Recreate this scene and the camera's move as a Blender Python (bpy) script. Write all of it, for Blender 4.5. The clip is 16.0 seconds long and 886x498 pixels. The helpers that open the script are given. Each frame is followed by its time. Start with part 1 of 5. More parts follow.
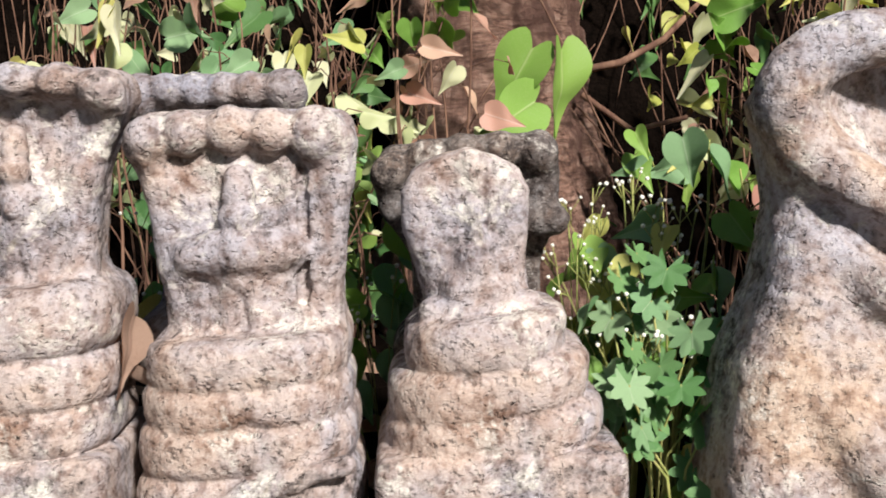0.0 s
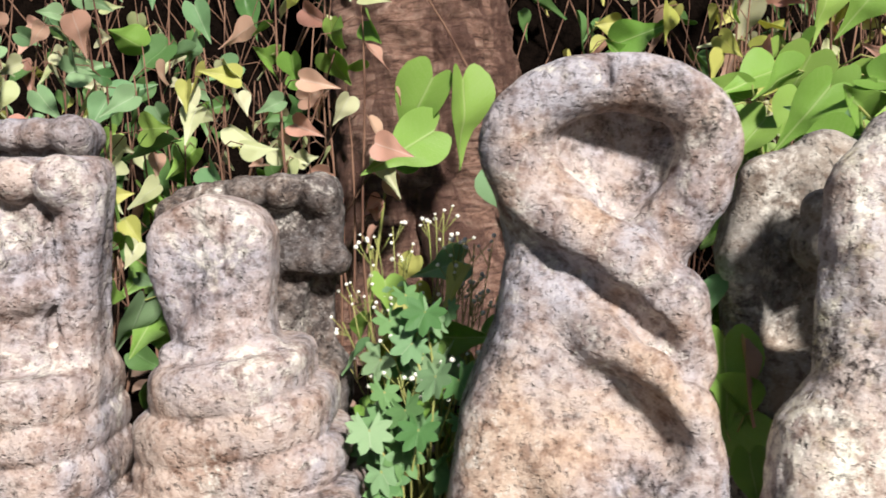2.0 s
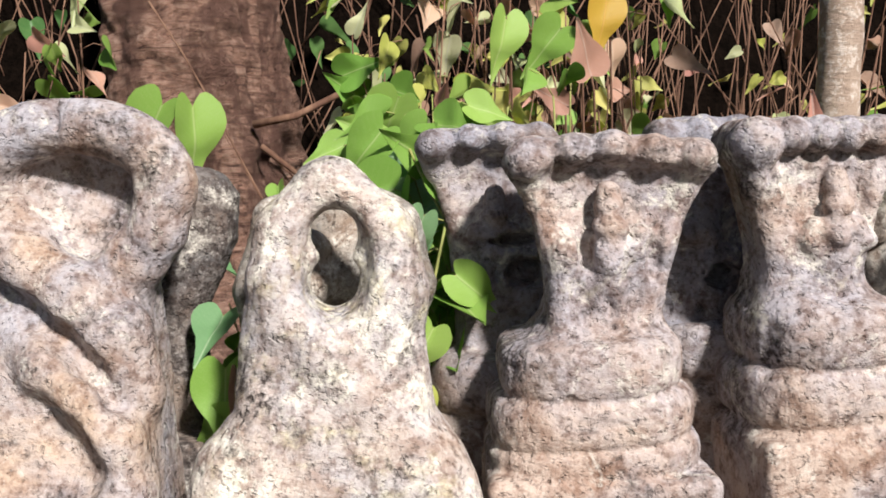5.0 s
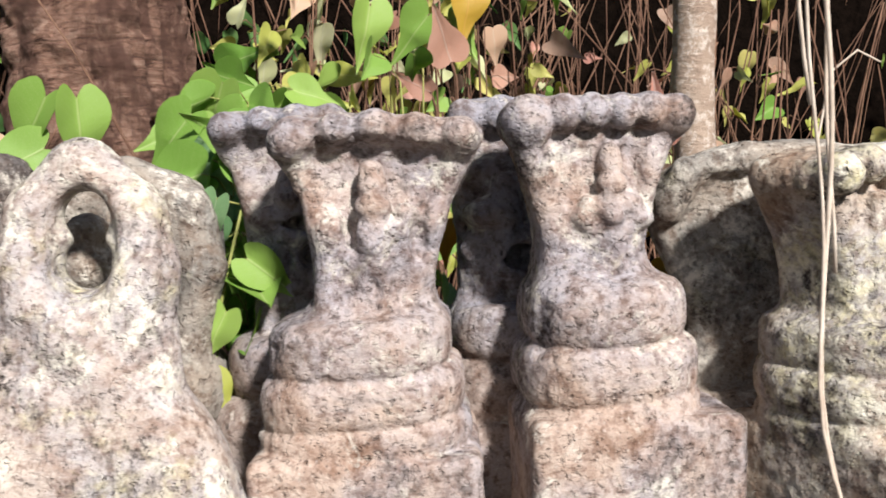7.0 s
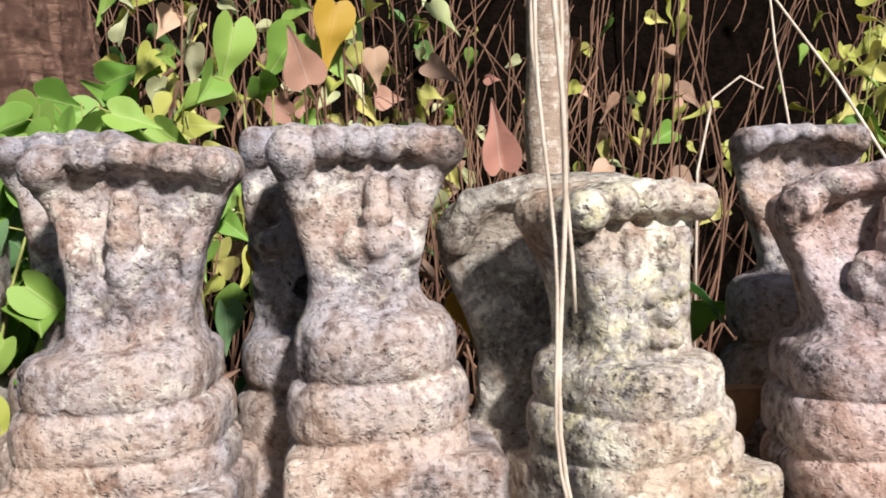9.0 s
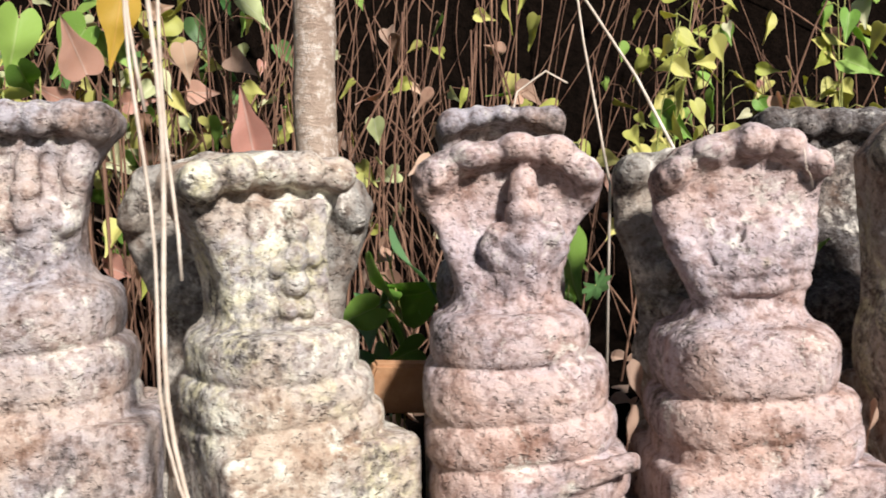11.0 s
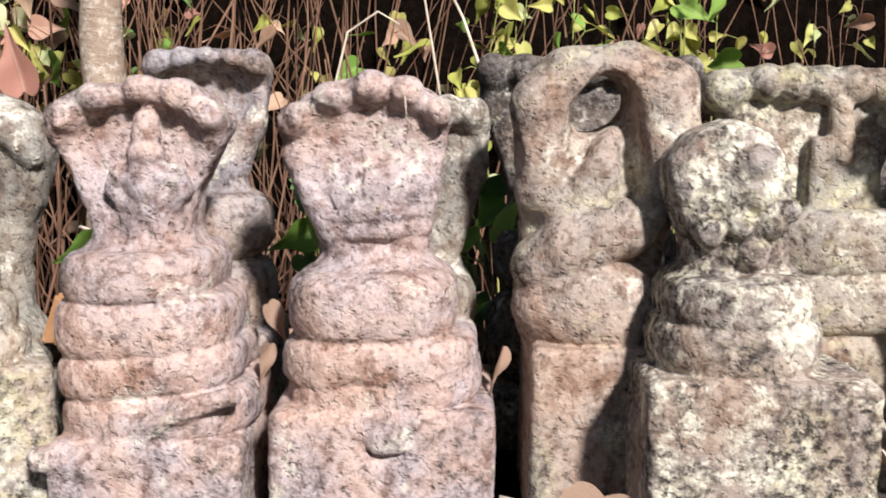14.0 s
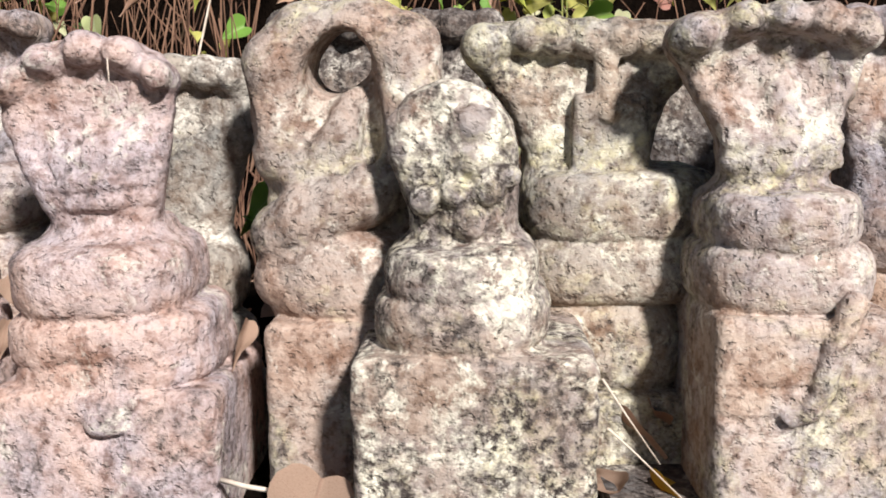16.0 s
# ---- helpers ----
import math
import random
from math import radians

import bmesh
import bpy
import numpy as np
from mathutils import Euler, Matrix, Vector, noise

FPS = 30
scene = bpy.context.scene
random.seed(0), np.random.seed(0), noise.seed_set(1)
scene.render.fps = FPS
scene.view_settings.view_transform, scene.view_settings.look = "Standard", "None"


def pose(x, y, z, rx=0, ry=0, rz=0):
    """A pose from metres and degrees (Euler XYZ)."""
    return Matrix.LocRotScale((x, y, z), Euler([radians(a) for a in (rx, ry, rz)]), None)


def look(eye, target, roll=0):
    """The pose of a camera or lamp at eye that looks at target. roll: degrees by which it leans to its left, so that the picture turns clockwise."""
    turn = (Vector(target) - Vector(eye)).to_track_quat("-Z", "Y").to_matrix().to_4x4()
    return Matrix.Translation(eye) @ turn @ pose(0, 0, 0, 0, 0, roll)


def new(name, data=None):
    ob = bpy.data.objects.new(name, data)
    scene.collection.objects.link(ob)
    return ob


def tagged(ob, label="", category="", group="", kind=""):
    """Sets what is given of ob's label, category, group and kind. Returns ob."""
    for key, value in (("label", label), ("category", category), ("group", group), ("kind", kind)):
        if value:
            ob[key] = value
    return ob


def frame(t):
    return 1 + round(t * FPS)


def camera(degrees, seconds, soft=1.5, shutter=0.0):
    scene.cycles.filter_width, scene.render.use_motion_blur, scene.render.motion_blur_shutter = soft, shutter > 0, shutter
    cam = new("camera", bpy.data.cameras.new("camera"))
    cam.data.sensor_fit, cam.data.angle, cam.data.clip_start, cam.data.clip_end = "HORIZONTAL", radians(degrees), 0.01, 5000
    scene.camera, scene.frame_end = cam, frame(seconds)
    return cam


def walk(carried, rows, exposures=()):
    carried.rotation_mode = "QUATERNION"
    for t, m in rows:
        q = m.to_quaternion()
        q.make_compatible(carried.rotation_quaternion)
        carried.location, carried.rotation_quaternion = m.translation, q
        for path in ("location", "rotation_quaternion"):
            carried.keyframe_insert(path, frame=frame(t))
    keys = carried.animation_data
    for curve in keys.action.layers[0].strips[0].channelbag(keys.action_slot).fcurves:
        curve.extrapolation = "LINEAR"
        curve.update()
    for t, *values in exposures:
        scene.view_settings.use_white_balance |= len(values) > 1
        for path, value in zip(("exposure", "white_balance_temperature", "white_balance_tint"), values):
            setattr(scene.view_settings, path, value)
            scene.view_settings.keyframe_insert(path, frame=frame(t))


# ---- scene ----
cam = camera(50.0, 16.0, soft=1.7, shutter=0.3)
PATH = [
    (0, (-0.12, -1.035, 0.509), (-0.055, 0.951, 0.281), -1.6),
    (0.5, (-0.034, -1.019, 0.523), (0.013, 0.969, 0.315), -1.9),
    (1, (0.058, -1.012, 0.533), (0.062, 0.978, 0.335), -2.1),
    (1.5, (0.143, -1.019, 0.524), (0.106, 0.971, 0.321), -2.2),
    (2, (0.252, -1.043, 0.537), (0.192, 0.946, 0.337), -2.1),
    (2.5, (0.347, -1.07, 0.545), (0.289, 0.919, 0.34), -1.7),
    (3, (0.466, -1.077, 0.531), (0.433, 0.912, 0.32), -1.2),
    (3.5, (0.57, -1.079, 0.529), (0.56, 0.909, 0.316), -0.8),
    (4, (0.681, -1.072, 0.548), (0.688, 0.919, 0.354), -0.6),
    (4.2, (0.721, -1.076, 0.553), (0.729, 0.916, 0.367), -0.6),
    (6.3, (0.991, -1.108, 0.542), (0.99, 0.885, 0.378), -1.9),
    (6.5, (1.025, -1.105, 0.535), (1.023, 0.888, 0.367), -2.0),
    (7, (1.114, -1.093, 0.527), (1.117, 0.9, 0.351), -1.5),
    (7.5, (1.199, -1.058, 0.538), (1.209, 0.935, 0.374), -1.2),
    (8, (1.265, -1.061, 0.566), (1.27, 0.932, 0.402), -0.8),
    (8.2, (1.289, -1.054, 0.564), (1.29, 0.939, 0.397), -0.8),
    (10.3, (1.636, -1.106, 0.499), (1.666, 0.89, 0.382), -0.8),
    (10.5, (1.681, -1.102, 0.494), (1.719, 0.893, 0.371), -0.9),
    (11, (1.795, -1.099, 0.494), (1.845, 0.896, 0.369), -0.8),
    (11.5, (1.883, -1.095, 0.513), (1.945, 0.9, 0.395), -0.7),
    (12, (1.962, -1.086, 0.525), (2.003, 0.909, 0.393), -0.6),
    (12.5, (2.029, -1.086, 0.518), (2.037, 0.908, 0.366), -0.4),
    (13, (2.122, -1.112, 0.514), (2.094, 0.879, 0.335), -0.0),
    (13.5, (2.218, -1.133, 0.51), (2.163, 0.855, 0.304), 0.2),
    (14, (2.295, -1.131, 0.5), (2.262, 0.852, 0.246), 0.4),
    (14.5, (2.398, -1.114, 0.484), (2.348, 0.866, 0.206), 0.4),
    (15, (2.503, -1.084, 0.498), (2.455, 0.893, 0.195), 0.3),
    (15.5, (2.562, -1.066, 0.506), (2.512, 0.908, 0.191), -0.0),
    (16, (2.631, -1.058, 0.504), (2.556, 0.911, 0.163), -0.5),
]
walk(cam, [(t, look(eye, target, roll)) for t, eye, target, roll in PATH])

# ---- world, sun, exposure ----
SUN_DIR = Vector((0.35, -0.74, 0.58)).normalized()
world = bpy.data.worlds.new("world")
scene.world = world
world.use_nodes = True
sky = world.node_tree.nodes.new("ShaderNodeTexSky")
sky.sky_type, sky.sun_disc = "NISHITA", False
sky.sun_elevation = math.asin(SUN_DIR.z)
sky.sun_rotation = math.atan2(SUN_DIR.x, SUN_DIR.y)
world.node_tree.links.new(sky.outputs[0], world.node_tree.nodes["Background"].inputs[0])
world.node_tree.nodes["Background"].inputs[1].default_value = 0.038
sun_data = bpy.data.lights.new("sun", "SUN")
sun_data.energy, sun_data.angle, sun_data.color = 5.0, radians(5.0), (1.0, 0.95, 0.92)
sun = new("sun", sun_data)
sun.matrix_world = look(SUN_DIR * 10, (0, 0, 0))
scene.view_settings.exposure = 0.60


# ---- materials ----
class Nodes:
    def __init__(self, name):
        self.mat = bpy.data.materials.new(name)
        self.mat.use_nodes = True
        self.tree = self.mat.node_tree
        self.bsdf = self.tree.nodes["Principled BSDF"]
        self.out = self.tree.nodes["Material Output"]
        self.coord = self.tree.nodes.new("ShaderNodeTexCoord")

    def link(self, a, b):
        self.tree.links.new(a, b)

    def noise(self, scale, detail=4.0, rough=0.6, stretch=None, source="Object", distortion=0.0):
        n = self.tree.nodes.new("ShaderNodeTexNoise")
        n.inputs["Scale"].default_value = scale
        n.inputs["Detail"].default_value = detail
        n.inputs["Roughness"].default_value = rough
        n.inputs["Distortion"].default_value = distortion
        m = self.tree.nodes.new("ShaderNodeMapping")
        m.inputs["Scale"].default_value = stretch or (1, 1, 1)
        self.link(self.coord.outputs[source], m.inputs["Vector"])
        self.link(m.outputs[0], n.inputs["Vector"])
        return n.outputs["Fac"]

    def ramp(self, fac, *stops):
        r = self.tree.nodes.new("ShaderNodeValToRGB")
        e = r.color_ramp.elements
        while len(e) < len(stops):
            e.new(0.5)
        for k, (at, col) in zip(e, stops):
            k.position = at
            k.color = (*col, 1) if len(col) == 3 else col
        self.link(fac, r.inputs["Fac"])
        return r.outputs["Color"]

    def mix(self, fac, a, b, mode="MIX"):
        n = self.tree.nodes.new("ShaderNodeMix")
        n.data_type, n.blend_type = "RGBA", mode
        for value, slot in ((fac, n.inputs[0]), (a, n.inputs[6]), (b, n.inputs[7])):
            if isinstance(value, (int, float)):
                slot.default_value = value
            elif isinstance(value, tuple):
                slot.default_value = (*value, 1)
            else:
                self.link(value, slot)
        return n.outputs[2]

    def bump(self, height, strength, distance, onto=None):
        b = self.tree.nodes.new("ShaderNodeBump")
        b.inputs["Strength"].default_value = strength
        b.inputs["Distance"].default_value = distance
        self.link(height, b.inputs["Height"])
        if onto is not None:
            self.link(onto, b.inputs["Normal"])
        return b.outputs["Normal"]

    def finish(self, color, rough=0.9, normal=None, spec=0.25):
        if isinstance(color, tuple):
            self.bsdf.inputs["Base Color"].default_value = (*color, 1)
        else:
            self.link(color, self.bsdf.inputs["Base Color"])
        self.bsdf.inputs["Roughness"].default_value = rough
        self.bsdf.inputs["Specular IOR Level"].default_value = spec
        if normal is not None:
            self.link(normal, self.bsdf.inputs["Normal"])
        return self.mat


BLACK, WHITE = (0, 0, 0), (1, 1, 1)


def stone(name, warm, grey, lichen=0.3, dirt=0.3, moss=0.15, lichen_col=(0.66, 0.62, 0.54), yellow=0.2):
    """Weathered granite: broad warm and cool patches, brown stains, dark pits and grains, pale and yellow lichen, black crust, a little moss."""
    n = Nodes(name)
    cool = tuple(g * k for g, k in zip(grey, (0.92, 0.93, 1.02)))
    c = n.mix(n.ramp(n.noise(5.5, 5, 0.6, None, "Object", 0.4), (0.40, BLACK), (0.58, WHITE)), warm, cool)
    c = n.mix(n.ramp(n.noise(3.6, 5, 0.65, (1, 1, 0.7), "Object", 0.6), (0.53, BLACK), (0.66, (0.75, 0.75, 0.75))), c, n.mix(1.0, c, (0.66, 0.50, 0.41), "MULTIPLY"))
    stain = n.ramp(n.noise(20, 5, 0.7, None, "Object", 0.5), (0.48, BLACK), (0.68, WHITE))
    c = n.mix(stain, c, n.mix(1.0, c, (0.60, 0.49, 0.43), "MULTIPLY"))
    c = n.mix(n.ramp(n.noise(60, 3, 0.7), (0.34, WHITE), (0.50, BLACK)), c, n.mix(1.0, c, (0.55, 0.48, 0.45), "MULTIPLY"))
    c = n.mix(n.ramp(n.noise(34, 4, 0.7, (1, 1, 0.3)), (0.54, BLACK), (0.66, (0.7, 0.7, 0.7))), c, n.mix(1.0, c, (0.62, 0.55, 0.52), "MULTIPLY"))
    lo = 0.70 - 0.26 * lichen
    pale = n.mix(1.0, n.ramp(n.noise(11, 6, 0.74, None, "Object", 0.4), (lo - 0.04, BLACK), (lo + 0.06, WHITE)), n.ramp(n.noise(70, 4, 0.65), (0.38, BLACK), (0.54, WHITE)), "MULTIPLY")
    c = n.mix(pale, c, lichen_col)
    lo = 0.74 - 0.28 * yellow
    gilt = n.mix(1.0, n.ramp(n.noise(6.2, 5, 0.7, (1, 1.1, 0.9), "Object", 0.5), (lo - 0.06, BLACK), (lo + 0.10, WHITE)), n.ramp(n.noise(52, 4, 0.7), (0.38, BLACK), (0.62, (0.85, 0.85, 0.85))), "MULTIPLY")
    c = n.mix(gilt, c, (0.62, 0.57, 0.34))
    lo = 0.72 - 0.28 * dirt
    dark = n.mix(1.0, n.ramp(n.noise(7.3, 6, 0.74, (1, 1, 0.8), "Object", 0.3), (lo - 0.05, BLACK), (lo + 0.08, WHITE)), n.ramp(n.noise(75, 4, 0.75), (0.42, BLACK), (0.58, WHITE)), "MULTIPLY")
    c = n.mix(dark, c, (0.050, 0.040, 0.036))
    lo = 0.78 - 0.28 * moss
    c = n.mix(n.ramp(n.noise(5.1, 5, 0.65), (lo - 0.04, BLACK), (lo + 0.14, (0.6, 0.6, 0.6))), c, (0.17, 0.165, 0.075))
    pits = n.noise(85, 3, 0.55)
    c = n.mix(n.ramp(pits, (0.635, BLACK), (0.72, (0.60, 0.60, 0.60))), c, (0.085, 0.066, 0.056))
    holes = n.noise(150, 2, 0.6)
    c = n.mix(n.ramp(holes, (0.635, BLACK), (0.72, (0.5, 0.5, 0.5))), c, (0.085, 0.066, 0.056))
    grains = n.noise(210, 2, 0.6)
    c = n.mix(n.ramp(grains, (0.58, BLACK), (0.72, (0.30, 0.30, 0.30))), c, (0.13, 0.098, 0.084))
    c = n.mix(n.ramp(n.noise(170, 2, 0.5, (1, 1, 1.1)), (0.60, BLACK), (0.74, (0.22, 0.22, 0.22))), c, (0.72, 0.67, 0.62))
    normal = n.bump(n.noise(32, 6, 0.70), 0.75, 0.008)
    normal = n.bump(n.ramp(pits, (0.58, WHITE), (0.70, BLACK)), 0.7, 0.004, normal)
    normal = n.bump(n.ramp(holes, (0.58, WHITE), (0.70, BLACK)), 0.6, 0.0025, normal)
    normal = n.bump(grains, 0.5, 0.002, normal)
    return n.finish(c, 0.92, normal, 0.2)


TAN = stone("tan_granite", (0.47, 0.36, 0.275), (0.41, 0.385, 0.37), 0.42, 0.60, 0.02, yellow=0.25)
BUFF = stone("buff_granite", (0.47, 0.37, 0.305), (0.40, 0.37, 0.355), 0.44, 0.60, 0.04, yellow=0.25)
PALE_GREY = stone("pale_grey_granite", (0.49, 0.41, 0.35), (0.45, 0.425, 0.40), 0.62, 0.66, 0.10, (0.74, 0.70, 0.60), yellow=0.66)
OCHRE = stone("ochre_granite", (0.44, 0.33, 0.265), (0.37, 0.325, 0.27), 0.40, 0.60, 0.46, yellow=0.62)
OLIVE = stone("olive_lichened_granite", (0.40, 0.33, 0.26), (0.35, 0.33, 0.28), 0.52, 0.66, 0.35, (0.70, 0.67, 0.55), 0.72)
PINK = stone("pink_granite", (0.46, 0.345, 0.265), (0.36, 0.335, 0.33), 0.36, 0.58, 0.0, yellow=0.1)
PINK_LIGHT = stone("pale_pink_granite", (0.52, 0.38, 0.325), (0.47, 0.40, 0.38), 0.36, 0.56, 0.0, yellow=0.25)
GREY = stone("grey_granite", (0.36, 0.30, 0.265), (0.31, 0.30, 0.305), 0.40, 0.42, 0.05)
LICHEN = stone("lichened_granite", (0.38, 0.305, 0.25), (0.33, 0.30, 0.27), 0.70, 0.88, 0.12, (0.74, 0.70, 0.58), 0.62)
GILDED = stone("yellow_lichened_granite", (0.47, 0.385, 0.30), (0.42, 0.395, 0.36), 0.58, 0.62, 0.16, (0.72, 0.69, 0.58), 0.74)
YELLOWED = stone("yellowed_granite", (0.47, 0.37, 0.30), (0.42, 0.38, 0.355), 0.45, 0.60, 0.08, yellow=0.66)
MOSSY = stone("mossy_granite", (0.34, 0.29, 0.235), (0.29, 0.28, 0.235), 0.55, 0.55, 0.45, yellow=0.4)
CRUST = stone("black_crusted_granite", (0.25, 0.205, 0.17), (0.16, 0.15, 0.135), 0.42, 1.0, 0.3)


def leaf_material(name, a, b, vein, rough=0.45):
    n = Nodes(name)
    info = n.tree.nodes.new("ShaderNodeObjectInfo")
    geo = n.tree.nodes.new("ShaderNodeNewGeometry")
    both = n.tree.nodes.new("ShaderNodeMath")
    both.operation = "ADD"
    n.link(info.outputs["Random"], both.inputs[0])
    n.link(geo.outputs["Random Per Island"], both.inputs[1])
    frac = n.tree.nodes.new("ShaderNodeMath")
    frac.operation = "FRACT"
    n.link(both.outputs[0], frac.inputs[0])
    c = n.mix(n.ramp(frac.outputs[0], (0.0, BLACK), (1.0, WHITE)), a, b)
    c = n.mix(n.ramp(n.noise(70, 4, 0.6), (0.5, BLACK), (0.75, (0.5, 0.5, 0.5))), c, vein)
    xyz = n.tree.nodes.new("ShaderNodeSeparateXYZ")
    n.link(n.coord.outputs["Object"], xyz.inputs[0])
    def calc(op, a, b=0.0):
        m = n.tree.nodes.new("ShaderNodeMath")
        m.operation = op
        for slot, v in zip(m.inputs, (a, b)):
            if isinstance(v, float):
                slot.default_value = v
            else:
                n.link(v, slot)
        return m.outputs[0]
    across = calc("ABSOLUTE", xyz.outputs["X"])
    rib = n.ramp(across, (0.008, WHITE), (0.022, BLACK))
    side = calc("SINE", calc("MULTIPLY", calc("SUBTRACT", xyz.outputs["Z"], calc("MULTIPLY", across, 0.7)), 44.0))
    rib = n.mix(1.0, rib, n.ramp(side, (0.90, BLACK), (1.0, (0.12, 0.12, 0.12))), "LIGHTEN")
    c = n.mix(rib, c, n.mix(0.3, c, tuple(min(0.8, v * 1.5 + 0.08) for v in vein)))
    n.finish(c, rough, n.bump(rib, 0.3, 0.004, n.bump(n.noise(120, 3), 0.25, 0.002)), 0.4)
    glow = n.tree.nodes.new("ShaderNodeBsdfTranslucent")
    n.link(c, glow.inputs["Color"])
    both = n.tree.nodes.new("ShaderNodeMixShader")
    both.inputs[0].default_value = 0.45
    n.link(n.bsdf.outputs[0], both.inputs[1])
    n.link(glow.outputs[0], both.inputs[2])
    n.link(both.outputs[0], n.out.inputs["Surface"])
    return n.mat


GREEN = leaf_material("green_leaf", (0.19, 0.39, 0.06), (0.40, 0.58, 0.13), (0.46, 0.58, 0.24))
SOFT = leaf_material("soft_green_leaf", (0.17, 0.36, 0.15), (0.35, 0.52, 0.27), (0.44, 0.54, 0.34), 0.6)
PALE_LEAF = leaf_material("pale_leaf", (0.55, 0.62, 0.30), (0.76, 0.74, 0.50), (0.74, 0.62, 0.46))
WEED = leaf_material("weed_leaf", (0.11, 0.27, 0.08), (0.22, 0.40, 0.15), (0.24, 0.38, 0.16))
DEEP = leaf_material("deep_green_leaf", (0.08, 0.20, 0.06), (0.18, 0.33, 0.10), (0.2, 0.32, 0.12))
YELLOW = leaf_material("yellow_green_leaf", (0.46, 0.52, 0.10), (0.76, 0.70, 0.25), (0.55, 0.44, 0.20))
SALMON = leaf_material("pink_leaf", (0.62, 0.30, 0.24), (0.72, 0.52, 0.36), (0.70, 0.55, 0.42))
GOLD = leaf_material("golden_leaf", (0.55, 0.34, 0.04), (0.62, 0.42, 0.06), (0.50, 0.26, 0.05))
DRY = leaf_material("dry_leaf", (0.40, 0.24, 0.16), (0.58, 0.43, 0.33), (0.24, 0.11, 0.07), 0.8)

n = Nodes("stem_bark")
STEM = n.finish(n.ramp(n.noise(30, 4, 0.6, (1, 1, 0.2)), (0.3, (0.08, 0.036, 0.024)), (0.7, (0.27, 0.155, 0.10))), 0.85, n.bump(n.noise(150, 3), 0.4, 0.002))
n = Nodes("dry_vine")
VINE = n.finish(n.ramp(n.noise(25, 4, 0.6), (0.3, (0.46, 0.37, 0.29)), (0.7, (0.72, 0.63, 0.53))), 0.85, n.bump(n.noise(120, 3), 0.5, 0.002))
n = Nodes("green_stalk")
STALK = n.finish(n.ramp(n.noise(25, 3), (0.3, (0.20, 0.25, 0.06)), (0.7, (0.36, 0.33, 0.12))), 0.6)
n = Nodes("pole_bark")
POLE = n.finish(
    n.mix(n.ramp(n.noise(60, 4, 0.7), (0.5, BLACK), (0.62, WHITE)), n.ramp(n.noise(14, 5, 0.6, (1, 1, 0.6)), (0.3, (0.22, 0.15, 0.11)), (0.7, (0.46, 0.36, 0.28))), (0.56, 0.48, 0.41)),
    0.9, n.bump(n.noise(60, 6, 0.7, (1, 1, 2.0)), 0.9, 0.006))
n = Nodes("trunk_bark")
wrinkle = n.noise(11, 7, 0.75, (0.7, 0.7, 3.0), "Object", 1.6)
TRUNK = n.finish(n.mix(n.ramp(n.noise(5.5, 6, 0.7, (1.6, 1.6, 0.45), "Object", 0.8), (0.43, BLACK), (0.56, (0.9, 0.9, 0.9))),
    n.mix(n.ramp(n.noise(45, 4, 0.7), (0.42, BLACK), (0.7, (0.6, 0.6, 0.6))), n.ramp(wrinkle, (0.40, (0.07, 0.034, 0.025)), (0.50, (0.30, 0.165, 0.115)), (0.66, (0.54, 0.37, 0.285))), (0.36, 0.22, 0.165)), (0.12, 0.062, 0.046)),
    0.9, n.bump(n.noise(34, 6, 0.75, (1, 1, 1.6)), 1.0, 0.016, n.bump(wrinkle, 1.0, 0.05)))
# Soil coloured far darker than real earth, to stand in for deep shade.
n = Nodes("shade_blackened_soil")
SHADE_BLACK_SOIL = n.finish(n.ramp(n.noise(35, 6, 0.7), (0.3, (0.002, 0.0016, 0.0013)), (0.75, (0.009, 0.006, 0.0045))), 0.95, n.bump(n.noise(70, 5), 1.0, 0.012), 0.0)
n = Nodes("white_petal")
PETAL = n.finish((0.78, 0.76, 0.66), 0.6)
n = Nodes("fired_clay")
CLAY = n.finish(n.ramp(n.noise(30, 5), (0.3, (0.30, 0.15, 0.07)), (0.7, (0.46, 0.27, 0.15))), 0.9, n.bump(n.noise(90, 4), 0.5, 0.003))


# ---- helpers for things ----
def mesh_of(name, verts, faces, material, smooth=True):
    me = bpy.data.meshes.new(name)
    me.from_pydata(verts, [], faces)
    if smooth:
        me.polygons.foreach_set("use_smooth", np.ones(len(me.polygons), bool))
    me.materials.append(material)
    me.update()
    return me


def part(name, me, parent, label=""):
    ob = new(name, me)
    ob.parent = parent
    if label:
        ob["label"] = label
    return ob


def value_noise(X, Y, Z, cell, seed):
    """Smooth random values between -1 and 1 on a lattice."""
    rng = np.random.RandomState(seed)
    table = rng.uniform(-1, 1, (37, 37, 37)).astype(np.float32)
    out = []
    for A in (X, Y, Z):
        A = A / cell + 7.3
        i = np.floor(A).astype(np.int32)
        f = (A - i).astype(np.float32)
        out.append((i % 36, f * f * (3 - 2 * f)))
    (ix, fx), (iy, fy), (iz, fz) = out
    def along(a, b):
        lo = table[ix, iy + a, iz + b]
        return lo + (table[ix + 1, iy + a, iz + b] - lo) * fx
    c0 = along(0, 0) * (1 - fy) + along(1, 0) * fy
    c1 = along(0, 1) * (1 - fy) + along(1, 1) * fy
    return c0 * (1 - fz) + c1 * fz


